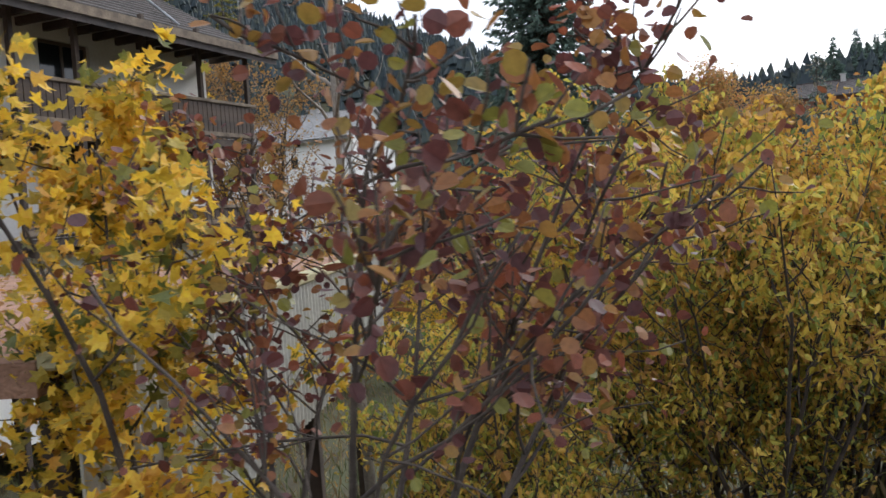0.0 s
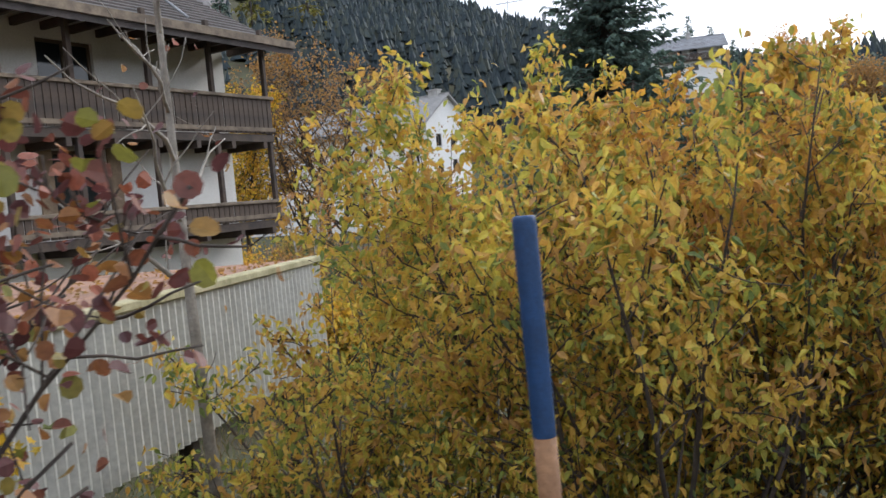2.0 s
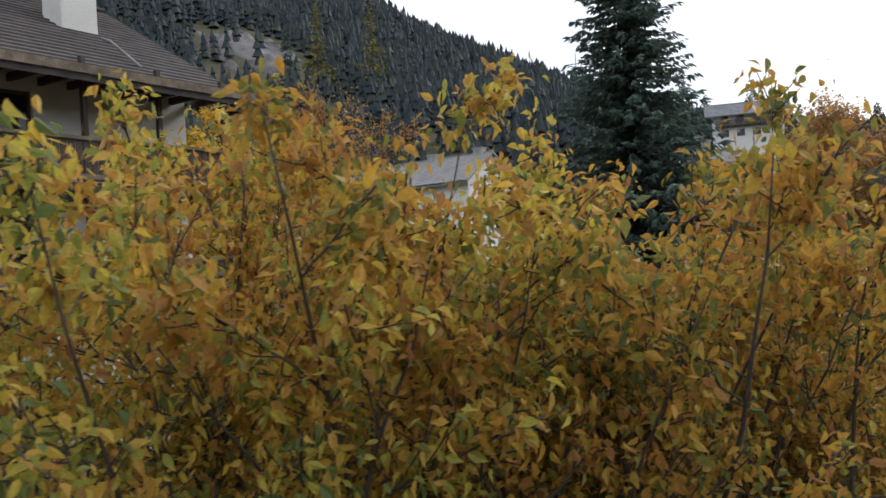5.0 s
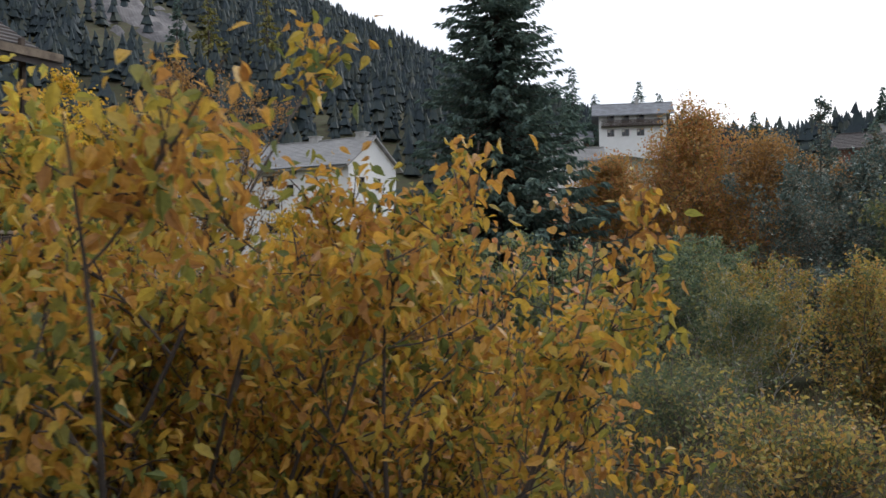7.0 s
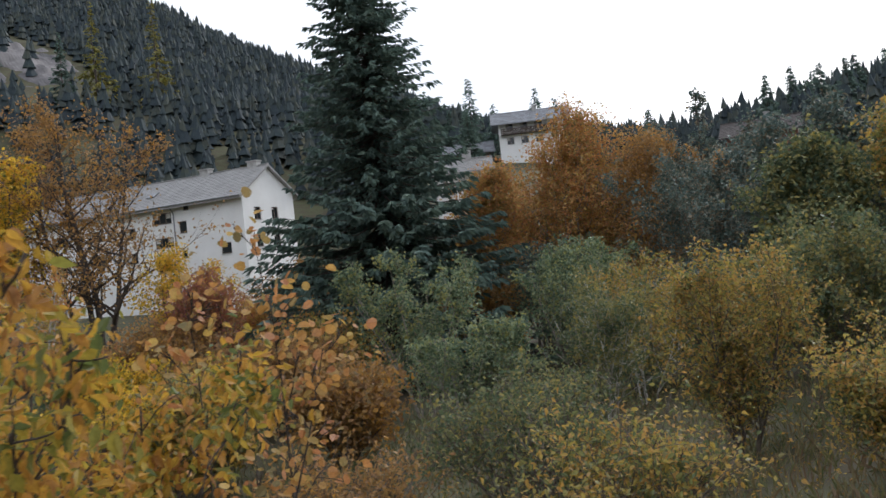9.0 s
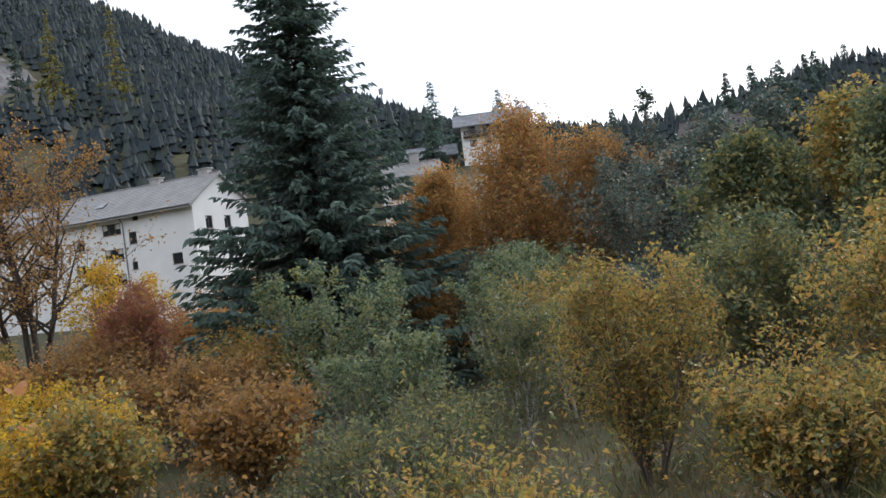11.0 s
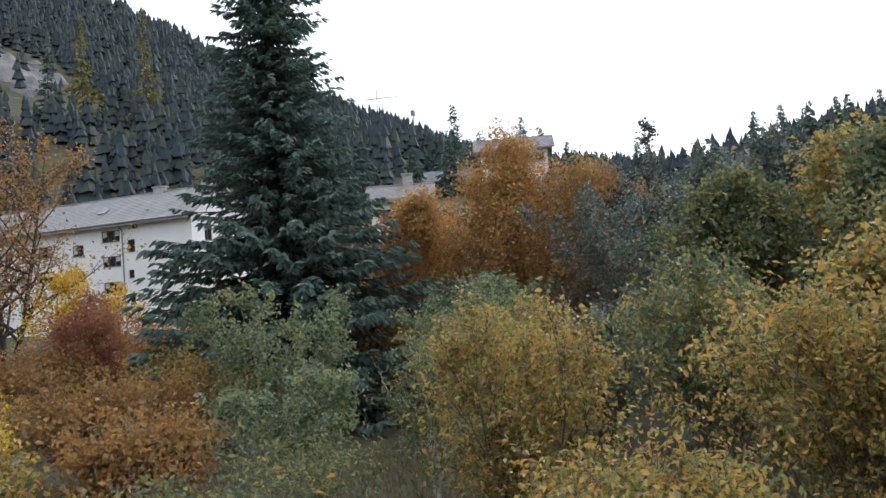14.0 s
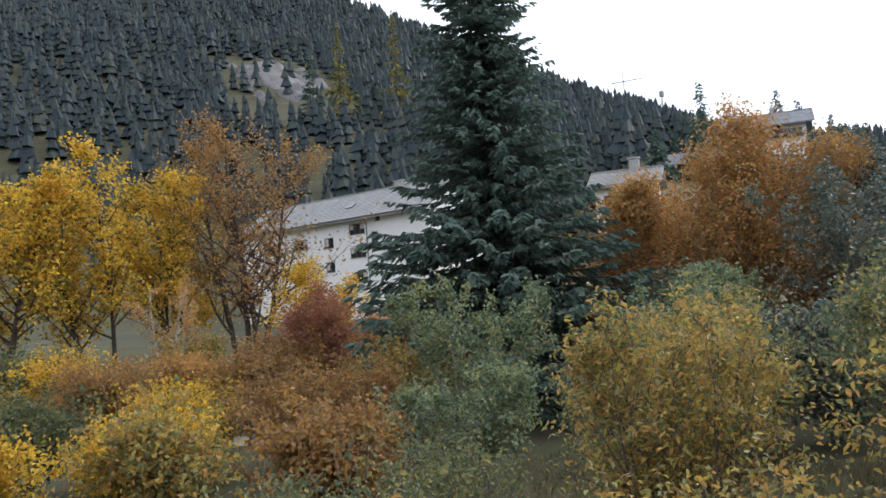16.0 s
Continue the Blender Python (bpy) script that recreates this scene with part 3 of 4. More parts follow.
def apartment_house():
    h = root("apartment_building", pose(37.02, 115.91, -1.5, 0, 0, -63.48), "long white rendered apartment building with grey pitched roof", "building")
    L, D, E, R = 33.6, 9.5, 12.3, 15.4
    big = [(20.9, 10.15, 23.6, 11.4), (20.9, 7.45, 23.6, 8.6), (20.9, 4.6, 23.6, 5.8), (10.4, 9.2, 13.3, 10.45), (10.4, 6.4, 13.3, 7.6), (2.0, 3.0, 3.4, 4.2)]
    mid = [(16.4, 8.95, 18.1, 10.2), (16.4, 6.1, 18.1, 7.3), (4.5, 9.2, 6.7, 10.35), (4.5, 5.7, 6.7, 6.95), (0.9, 9.2, 2.6, 10.3), (7.6, 6.0, 9.2, 7.2), (7.6, 3.0, 9.2, 4.2)]
    small = [(24.6, 8.85, 25.7, 10.2), (24.6, 6.05, 25.4, 6.95), (25.4, 11.35, 26.2, 12.15), (24.6, 3.2, 25.4, 4.1), (30.2, 6.0, 31.6, 7.2)]
    bm = bmesh.new()
    wall_cells(bm, L, E + 3, 0.35, big + mid + small, 0, -3)
    part("wall_front", bm, M_PLASTER, h)
    bm = bmesh.new()
    gable(bm, L - 0.35, 0.35, 0, D, E, R - 0.05)
    part("gable_wall", bm, M_PLASTER, h)
    bm = bmesh.new()
    gable(bm, 0, 0.35, 0, D, E, R - 0.05)
    part("gable_wall", bm, M_PLASTER, h)
    box("wall_side", (0, 0.35, -3, 0.35, D - 0.35, E), M_PLASTER, h)
    ends = [(1.6, 9.4, 2.8, 10.8), (4.8, 9.4, 6.0, 10.8), (1.6, 6.4, 2.8, 7.8), (4.8, 6.4, 6.0, 7.8)]
    bm = bmesh.new()
    wall_cells(bm, D - 0.7, E + 3, 0.35, ends, 0, -3)
    bmesh.ops.transform(bm, matrix=Matrix.Translation((L, 0.35, 0)) @ pose(0, 0, 0, 0, 0, 90), verts=bm.verts)
    part("wall_end", bm, M_PLASTER, h)
    for o in ends:
        w = window(h, *o, curtain=0.3, mullions=1)
        w.matrix_local = Matrix.Translation((L, 0.35, 0)) @ pose(0, 0, 0, 0, 0, 90)
    box("wall_back", (0, D - 0.35, -3, L, D, E), M_PLASTER, h)
    for z in (0.2, 3.1, 6.0, 8.9):
        box("storey_floor", (0.4, 0.4, z - 0.25, L - 0.4, D - 0.4, z), M_CONCRETE, h)
    pitched_roof(h, -0.7, L + 0.5, 0, D, E, R, 0.9, 0.2, M_ROOF_GREY, 18)
    for o in big:
        window(h, *o, curtain=0.6, mullions=2)
    for o in mid:
        window(h, *o, curtain=0.85, mullions=1)
    for o in small:
        window(h, *o, curtain=0.0, mullions=0)
    V, F = tubes([(np.array([(23.95, -0.75, E - 0.15), (23.95, -0.5, E - 0.5), (24.0, -0.09, E - 1.1), (24.0, -0.09, 6.0), (24.0, -0.09, 0.0)]), np.full(5, 0.075))], 8)
    mesh_object("downpipe", V, F, M_STEEL, h, "dark metal downpipe")
    V, F = tubes([(np.array([(-0.7, -0.98, E - 0.28), (12, -0.98, E - 0.26), (L + 0.5, -0.98, E - 0.28)]), np.full(3, 0.09))], 8)
    mesh_object("gutter", V, F, M_STEEL, h, "dark metal gutter")
    bm = bmesh.new()
    for i in range(38):
        add_box(bm, 0.2 + i * 0.9, -0.85, E - 0.42, 0.32 + i * 0.9, 0.0, E - 0.24)
    part("rafter_ends", bm, M_WOOD_DARK, h)
    for x in (24.6, 31.5):
        bm = bmesh.new()
        add_box(bm, x, 4.3, R - 1.2, x + 1.3, 5.2, R + 0.7, 0.03)
        add_box(bm, x - 0.1, 4.2, R + 0.7, x + 1.4, 5.3, R + 0.82)
        part("chimney", bm, M_CONCRETE, h)
    bm = bmesh.new()
    add_box(bm, 18.9, 1.7, 0, 20.1, 2.7, 0.08)
    s = part("skylight", bm, M_STEEL, h, "pale metal-framed skylight")
    sl = math.degrees(math.atan2(R - E, D / 2))
    s.matrix_local = Matrix.Translation((0, 0, E + 0.30)) @ pose(0, 0, 0, sl)


apartment_house()


def chalet():
    h = root("chalet", pose(-1.10, 19.74, 1.5, 0, 0, 30.6), "white plastered alpine chalet with dark wooden balconies", "house")
    L, D, E, R = 13.8, 9.5, 5.9, 8.8
    ops = [(7.3, 0.25, 8.9, 2.2), (7.2, 3.0, 8.9, 5.0), (1.5, 3.4, 3.0, 5.0), (1.5, 0.5, 3.0, 2.0)]
    bm = bmesh.new()
    wall_cells(bm, L, E + 5, 0.35, ops, 0, -5)
    part("wall_front", bm, M_PLASTER_OLD, h)
    bm = bmesh.new()
    for x in (0.0, L - 0.35):
        add_box(bm, x, 0.35, -5, x + 0.35, D - 0.35, E)
        gable(bm, x, 0.35, 0, D, E, R - 0.06)
    part("wall_side", bm, M_PLASTER_OLD, h)
    box("wall_back", (0, D - 0.35, -5, L, D, E), M_PLASTER_OLD, h)
    for z in (0.2, 2.9):
        box("storey_floor", (0.4, 0.4, z - 0.25, L - 0.4, D - 0.4, z), M_WOOD_DARK, h)
    for o in ops:
        window(h, *o, curtain=0.0, mullions=1)
    for x in (6.85, 8.95):
        bm = bmesh.new()
        add_box(bm, x, -0.06, 0.35, x + 0.42, -0.01, 2.3)
        for k in range(14):
            add_box(bm, x + 0.05, -0.085, 0.45 + k * 0.13, x + 0.37, -0.062, 0.53 + k * 0.13)
        part("shutter", bm, M_SHUTTER, h, "slatted brown wooden shutter")
    # balconies with boarded railings
    for zb, name in ((2.55, "upper_balcony"), (-0.05, "lower_balcony")):
        bal = new(name)
        bal.parent = h
        box("deck", (5.0, -1.5, zb - 0.22, L + 0.3, 0, zb), M_WOOD_DARK, bal)
        top = zb + (1.15 if zb > 1 else 0.62)
        bm = bmesh.new()
        add_box(bm, 5.0, -1.58, top - 0.1, L + 0.38, -1.42, top, 0.015)
        add_box(bm, 5.0, -1.55, zb + 0.08, L + 0.35, -1.46, zb + 0.2)
        part("handrail", bm, M_WOOD_OLD, bal, "weathered wooden handrail")
        rng = random.Random(4)
        me = None
        for i in range(int((L - 4.7) / 0.21)):
            if me is None:
                b0 = box("board", (0, -1.53, zb + 0.02, 0.185, -1.49, top - 0.1), M_WOOD_DARK, bal, bevel=0.006)
                me = b0.data
                b0.location.x = 5.05
            else:
                b = new("board", me)
                b.parent = bal
                b.location = (5.05 + i * 0.21 + rng.uniform(-0.006, 0.006), rng.uniform(-0.006, 0.006), 0)
        for x in (5.1, 7.0, 9.4, 11.7, L + 0.2):
            box("post", (x - 0.07, -1.47, zb, x + 0.07, -1.33, zb + 2.55 if zb < 1 else E - 0.15), M_WOOD_DARK, bal, bevel=0.012)
        bm = bmesh.new()
        for i in range(7):
            add_box(bm, 5.2 + i * 1.4, -1.5, zb - 0.42, 5.35 + i * 1.4, 0, zb - 0.22)
        part("joists", bm, M_WOOD_DARK, bal)
    pitched_roof(h, -1.2, L + 0.8, 0, D, E + 0.35, R + 0.3, 2.2, 0.12, M_TILE, 24)
    for i in range(19):
        box("rafter", (-0.9 + i * 0.83, -2.0, E - 0.72, -0.78 + i * 0.83, 0, E - 0.52), M_WOOD_DARK, h)
    box("fascia", (-1.2, -2.28, E - 0.80, L + 0.8, -2.21, E - 0.58), M_WOOD_OLD, h)
    bm = bmesh.new()
    add_box(bm, 10.9, 1.6, R - 2.4, 12.1, 2.5, R + 0.9, 0.03)
    add_box(bm, 10.8, 1.5, R + 0.9, 12.2, 2.6, R + 1.02)
    part("chimney", bm, M_PLASTER_OLD, h)
    V, F = tubes([(np.array([(11.1, 0.1, R - 2.0), (11.25, -0.1, R - 2.1), (11.6, -0.9, R - 2.9)]), np.full(3, 0.04))], 6)
    mesh_object("roof_strut", V, F, M_STEEL, h)


chalet()


def carport():
    """Flat roofed carport; its corrugated fascia faces the path."""
    ang = math.degrees(math.atan2(9.02 - 6.47, 4.87 - 2.54))
    h = root("carport", pose(0.9, 4.67, 0, 0, 0, ang), "flat-roofed carport with pale corrugated sheet fascia and leaf-strewn roof", "carport")
    L, D = 8.4, 13.0
    zt, zb = 0.90, -0.52
    sheet = None
    w = 0.9
    for s in range(int(L / w) + 1):
        V, F = [], []
        n = 42
        if sheet is None:
            for i in range(n + 1):
                x = w * i / n
                y = 0.030 * math.sin(2 * math.pi * i / 6)
                V += [(x, y, zb), (x, y, zt), (x, y + 0.004, zt), (x, y + 0.004, zb)]
            for i in range(n):
                a, b = 4 * i, 4 * i + 4
                F += [(a, b, b + 1, a + 1), (a + 1, b + 1, b + 2, a + 2), (a + 2, b + 2, b + 3, a + 3), (a + 3, b + 3, b, a)]
            o = mesh_object("sheet", V, F, M_SHEET, h, smooth=False)
            sheet = o.data
        else:
            o = new("sheet", sheet)
            o.parent = h
        o.location = (s * w, -0.03 - 0.003 * (s % 2), 0)
    box("edge_trim", (-0.1, -0.09, zt - 0.03, L + 0.7, 0.12, zt + 0.06), M_TRIM, h, "mossy wooden edge board", 0.015)
    box("roof_slab", (-0.1, 0.12, zt - 0.16, L + 0.7, D, zt + 0.02), M_LITTER, h, "flat roof covered with brown fallen leaves")
    for x in (0.3, 2.9, 5.5, 8.2):
        for y in (0.25, 5.5, 11.5):
            box("post", (x - 0.08, y - 0.08, -4.2, x + 0.08, y + 0.08, zt - 0.16), M_WOOD_DARK, h, bevel=0.01)
    bm = bmesh.new()
    for y in (0.25, 5.5, 11.5):
        add_box(bm, -0.05, y - 0.07, zb, L + 0.6, y + 0.07, zb + 0.3)
    part("beams", bm, M_WOOD_DARK, h)
    box("back_wall", (-0.1, D - 0.2, -4.5, L + 0.7, D, zt - 0.16), M_CONCRETE, h)
    rng = np.random.default_rng(3)
    pts = np.stack([rng.uniform(0, L + 0.5, 2600), rng.uniform(0.2, D, 2600), np.full(2600, zt + 0.035)], 1)
    V, F = leaves(pts, 0.08, rng, "leaf", 0.0, 0.0)
    tagged(mesh_object("fallen_leaves", V, F, L_BROWN, h), "brown fallen leaves", kind="stuff")


carport()

W4 = [(1.5, 0.8, 2.8, 2.1), (4.2, 0.8, 5.6, 2.1), (7.0, 0.8, 8.4, 2.1), (1.5, 3.4, 2.8, 4.7), (4.2, 3.4, 5.6, 4.7), (7.0, 3.4, 8.4, 4.7)]
simple_house("hillside_chalet", pose(124.0, 122.0, 20.8, 0, 0, -43), 12.5, 9, 5.2, 7.4, "white hillside chalet with dark balcony and grey roof", M_PLASTER, M_ROOF_SLATE, W4, 1.4, -7, 2.7)
simple_house("grey_roof_house", pose(116.0, 131.0, 17.6, 0, 0, -40), 10, 8, 3.6, 5.6, "house with wide slate grey roof among trees", M_WOOD_OLD, M_ROOF_SLATE, W4[:3], 1.0, -7)
simple_house("pale_roof_house", pose(50.8, 50.6, 3.4, 0, 0, -40), 4.0, 5, 4.3, 5.3, "white house with grey roof behind trees", M_PLASTER, M_ROOF_GREY, [(0.6, 2.7, 1.4, 3.6), (2.5, 2.7, 3.3, 3.6)], 0.5, -7)
simple_house("red_brown_house", pose(113.5, 66.5, 10.0, 0, 0, -62), 9, 8, 3.4, 5.4, "red-brown boarded house on the wooded slope", M_RED_WALL, M_TILE, [(2.0, 1.0, 3.2, 2.3), (5.6, 1.0, 6.8, 2.3)], 0.8, -8)
simple_house("small_shed", pose(46.0, 45.0, -0.2, 0, 0, -42), 5.0, 4.0, 2.6, 3.7, "small dark wooden shed with shallow roof", M_WOOD_DARK, M_TILE, [(1.5, 0.8, 2.5, 1.8)], 0.5, -5, None, False, 8)


def street_pole():
    p = root("snow_pole", pose(3.74, 1.83, -0.025, 0, -0.6, 0), "round wooden marker pole with blue painted top", "marker pole")
    zz = [-0.3, 0.3, 0.7, 0.97]
    V, F = tubes([(np.array([(0, 0, z) for z in zz]), np.full(4, 0.031))], 20)
    mesh_object("shaft", V, F, M_WOOD_POLE, p, "bare brown wooden shaft", True)
    rr = [0.0315, 0.032, 0.0322, 0.032, 0.0305, 0.027]
    V, F = tubes([(np.array([(0, 0, z) for z in (0.955, 1.1, 1.25, 1.52, 1.533, 1.538)]), np.array(rr))], 20)
    mesh_object("painted_top", V, F, M_BLUE, p, "dark blue painted top", True)


street_pole()


def masts():
    m = root("radio_mast", pose(300, 376, ground_z(300, 376)), "thin grey radio mast on the wooded ridge", "mast")
    V, F = tubes([(np.array([(0, 0, 0), (0, 0, 15), (0, 0, 31)]), np.array([0.5, 0.4, 0.3]))], 8)
    mesh_object("tower", V, F, M_STEEL, m)
    for z, a in ((29, 0), (29, 2.1), (29, 4.2), (25, 1)):
        c, s = math.cos(a), math.sin(a)
        box("antenna", (c * 0.9 - 0.35, s * 0.9 - 0.35, z - 1.6, c * 0.9 + 0.35, s * 0.9 + 0.35, z + 1.6), M_STEEL, m, bevel=0.05)
    c = root("tower_crane", pose(285, 388, ground_z(285, 388)), "slender grey tower crane on the ridge", "crane")
    V, F = tubes([(np.array([(0, 0, 0), (0, 0, 15), (0, 0, 34)]), np.array([0.35, 0.3, 0.3]))], 4)
    mesh_object("tower", V, F, M_STEEL, c)
    V, F = tubes([(np.array([(-5, 4, 28), (0, 0, 28.3), (9, -7, 28.8)]), np.array([0.3, 0.3, 0.2]))], 4)
    mesh_object("jib", V, F, M_STEEL, c)


masts()


# trees and shrubs
def gz(x, y, dz=0.0):
    return (x, y, float(ground_z(x, y)) - 0.1 + dz)


def by_top(fn_name, x, y, top, radius, material, label, category, seed, **kw):
    """A tree or shrub rooted on the ground whose crown ends at height top."""
    g = gz(x, y)
    many = 0.85 if kw.get("stems", 1) > 1 else 1.0
    return broadleaf(fn_name, g, (top - g[2]) * many, radius, material, label, category, seed, **kw)


# beside the path, near
by_top("red_shrub", 1.05, 3.0, 3.1, 1.05, L_RED, "shrub with round wine-red and orange autumn leaves", "shrub", 11, count=3300, size=0.058, shape="round", stems=6, clear=0.5, mains=9, twigs=6, lean=0.5, r0=0.028, bark=M_BARK_DARK, spread=0.07)
by_top("maple_sapling", 1.5, 4.4, 3.9, 1.05, L_YELLOW, "young maple with bright yellow leaves", "tree", 12, count=6500, size=0.085, shape="lobed", stems=3, clear=0.2, mains=10, twigs=6, lean=0.25, r0=0.03, bark=M_BARK_DARK, spread=0.08)
by_top("bare_sapling", 4.4, 7.5, 6.6, 1.3, L_RED, "nearly bare grey sapling with few dark leaves", "tree", 13, count=40, size=0.08, shape="round", stems=1, clear=0.42, mains=16, twigs=3, lean=0.1, r0=0.075, bark=M_BARK_GREY, upright=0.9)
for i, (x, y, top, r, n, sd, mat) in enumerate((
    (7.5, 5.9, 3.75, 1.65, 21000, 21, L_OCHRE), (9.2, 4.9, 3.3, 1.4, 20000, 22, L_WARM), (11.2, 5.3, 2.3, 1.35, 15000, 23, L_WARM),
    (6.9, 4.7, 3.3, 1.2, 14000, 25, L_OCHRE), (8.1, 4.7, 3.45, 1.2, 13000, 27, L_WARM),
    (5.6, 6.2, 1.7, 1.1, 8500, 29, L_OCHRE), (4.9, 6.0, 0.45, 0.9, 5500, 26, L_OCHRE), (9.0, 4.0, 3.0, 1.05, 11000, 30, L_WARM), (10.4, 4.4, 2.6, 1.0, 9000, 28, L_WARM))):
    by_top("yellow_shrub", x, y, top, r, mat, "dense many-stemmed shrub with ochre and green autumn leaves", "shrub", sd, count=n, size=0.076, stems=11, clear=0.12, mains=9, twigs=6, lean=0.5, r0=0.03, bark=M_BARK_DARK, spread=0.07, group="yellow shrubs on the bank", droop=0.65, clumped=0.75)
by_top("sparse_shrub", 13.9, 6.9, 2.7, 0.75, L_ORANGE, "sparse shrub with orange leaves on thin upright twigs", "shrub", 24, count=800, size=0.085, shape="round", stems=4, clear=0.3, mains=8, twigs=4, lean=0.25, r0=0.022, bark=M_BARK_DARK)


def ground_cover():
    """Dry grass and fallen leaves on the bank and the valley floor."""
    rng = np.random.default_rng(15)
    n = 46000
    x, y = rng.uniform(-3, 38, n), 1.2 + 27 * rng.uniform(0, 1, n) ** 1.6
    p = np.array([(a, b, ground_z(a, b) - 0.02) for a, b in zip(x, y)])
    V, F = leaves(p, 0.34, rng, "blade", -1.0)
    tagged(mesh_object("grass", V, F, L_GRASS), "dry autumn grass on the bank", "grass", kind="stuff")
    n = 9000
    x, y = rng.uniform(-2, 30, n), 1.2 + 20 * rng.uniform(0, 1, n) ** 1.3
    p = np.array([(a, b, ground_z(a, b) + 0.03) for a, b in zip(x, y)])
    V, F = leaves(p, 0.08, rng, "leaf", 0.0)
    tagged(mesh_object("leaf_litter", V, F, L_WARM), "fallen yellow and brown leaves on the ground", "leaves", kind="stuff")


ground_cover()


def valley_road():
    V, F = [], []
    for i in range(41):
        x = -2 + i * 0.75
        for w in (-1.7, 0.0, 1.7):
            y = 40.0 + 0.10 * x + w
            V.append((x, y, ground_z(x, y) + 0.06))
    for i in range(40):
        for j in range(2):
            p = i * 3 + j
            F.append((p, p + 3, p + 4, p + 1))
    tagged(mesh_object("road", V, F, M_GRAVEL), "narrow grey road on the valley floor", "road", kind="structure")
    c = root("parked_car", pose(13.4, 41.0, float(ground_z(13.4, 41.0)) + 0.12, 0, 0, 8), "white car parked on the valley road", "car")
    bm = bmesh.new()
    add_box(bm, -2.1, -0.85, 0.28, 2.1, 0.85, 0.82, 0.12)
    part("body", bm, M_CAR, c)
    bm = bmesh.new()
    add_box(bm, -1.5, -0.74, 0.8, 1.0, 0.74, 1.42, 0.0)
    for v in bm.verts:
        if v.co.z > 1.2:
            v.co.x *= 0.72
            v.co.y *= 0.88
    bmesh.ops.bevel(bm, geom=list(bm.edges), offset=0.06, segments=2, affect="EDGES")
    part("cabin", bm, M_GLASS, c, "dark glazed cabin")
    box("roof", (-1.0, -0.6, 1.415, 0.66, 0.6, 1.45), M_CAR, c, bevel=0.012)
    for wx in (-1.35, 1.35):
        for wy in (-0.8, 0.66):
            V, F = tubes([(np.array([(wx, wy, 0.31), (wx, wy + 0.07, 0.31), (wx, wy + 0.14, 0.31)]), np.array([0.31, 0.32, 0.31]))], 16)
            mesh_object("wheel", V, F, M_ROOF_SLATE, c)


valley_road()
for i, (x, y, top, r, mat, n, sz, sd) in enumerate((
    (20.2, 25.0, -0.9, 2.3, L_YELLOW, 7000, 0.13, 32), (18.0, 12.6, -1.6, 1.6, L_BROWN, 3500, 0.09, 33),
    (20.2, 8.2, -1.3, 1.7, L_OLIVE, 4500, 0.085, 34), (22.0, 12.5, -1.2, 2.0, L_GREEN, 4500, 0.09, 35))):
    by_top("bank_shrub", x, y, top, r, mat, "leafy shrub in autumn colour below the path", "shrub", sd, count=n, size=sz * 1.15, stems=8, clear=0.12, mains=8, twigs=6, lean=0.5, r0=0.03, group="shrubs on the bank")

# slope shrubs ahead
by_top("orange_shrub", 26.8, 10.6, 1.7, 1.45, L_OLIVE, "upright shrub with olive and orange leaves", "shrub", 41, count=14000, size=0.10, stems=11, clear=0.1, mains=12, twigs=6, lean=0.22, r0=0.035, upright=1.7, clumped=0.55)
by_top("olive_shrub", 24.2, 6.0, -0.75, 1.5, L_OLIVE, "dense olive and yellow shrub on the slope", "shrub", 42, count=15000, size=0.088, stems=9, clear=0.1, mains=9, twigs=6, lean=0.4, r0=0.03, upright=1.4, clumped=0.5)
by_top("olive_shrub", 28.6, 6.2, 0.9, 2.3, L_OLIVE, "dense olive and yellow shrub on the slope", "shrub", 43, count=17000, size=0.098, stems=9, clear=0.1, mains=9, twigs=6, lean=0.4, r0=0.035, upright=1.4, clumped=0.5)
by_top("olive_shrub", 33.8, 11.6, 1.6, 3.0, L_GREEN, "green and yellow shrub on the slope", "shrub", 44, count=10000, size=0.14, shape="far", stems=9, clear=0.1, mains=9, twigs=6, lean=0.35, r0=0.04, upright=1.4, clumped=0.5)
by_top("willow", 31.2, 28.0, 3.0, 2.1, L_WILLOW, "grey-green willow with small pale leaves", "tree", 45, count=9000, size=0.15, shape="far", stems=6, clear=0.1, mains=12, twigs=6, lean=0.3, r0=0.06, upright=1.5, clumped=0.45, bark=M_BARK_GREY)
by_top("willow", 27.6, 20.5, 0.1, 1.9, L_WILLOW, "grey-green willow with small pale leaves", "tree", 46, count=8000, size=0.13, stems=6, clear=0.1, mains=10, twigs=6, lean=0.4, r0=0.05, upright=1.5, clumped=0.45, bark=M_BARK_GREY)
by_top("birch_sapling", 30.0, 17.5, 1.2, 1.6, L_GREEN, "young birch with yellow-green autumn leaves", "tree", 47, count=6000, size=0.11, stems=4, clear=0.1, mains=12, twigs=6, lean=0.2, r0=0.04, upright=1.6, clumped=0.5, bark=M_BIRCH)
by_top("birch_sapling", 34.0, 19.0, 1.6, 1.9, L_OLIVE, "young birch with yellow-green autumn leaves", "tree", 48, count=6000, size=0.12, stems=4, clear=0.1, mains=12, twigs=6, lean=0.22, r0=0.04, upright=1.6, clumped=0.5, bark=M_BIRCH)
by_top("willow", 38.5, 26.0, 2.0, 2.6, L_WILLOW, "grey-green willow with small pale leaves", "tree", 49, count=7000, size=0.15, shape="far", stems=6, clear=0.1, mains=10, twigs=6, lean=0.35, r0=0.05, upright=1.5, clumped=0.45, bark=M_BARK_GREY)
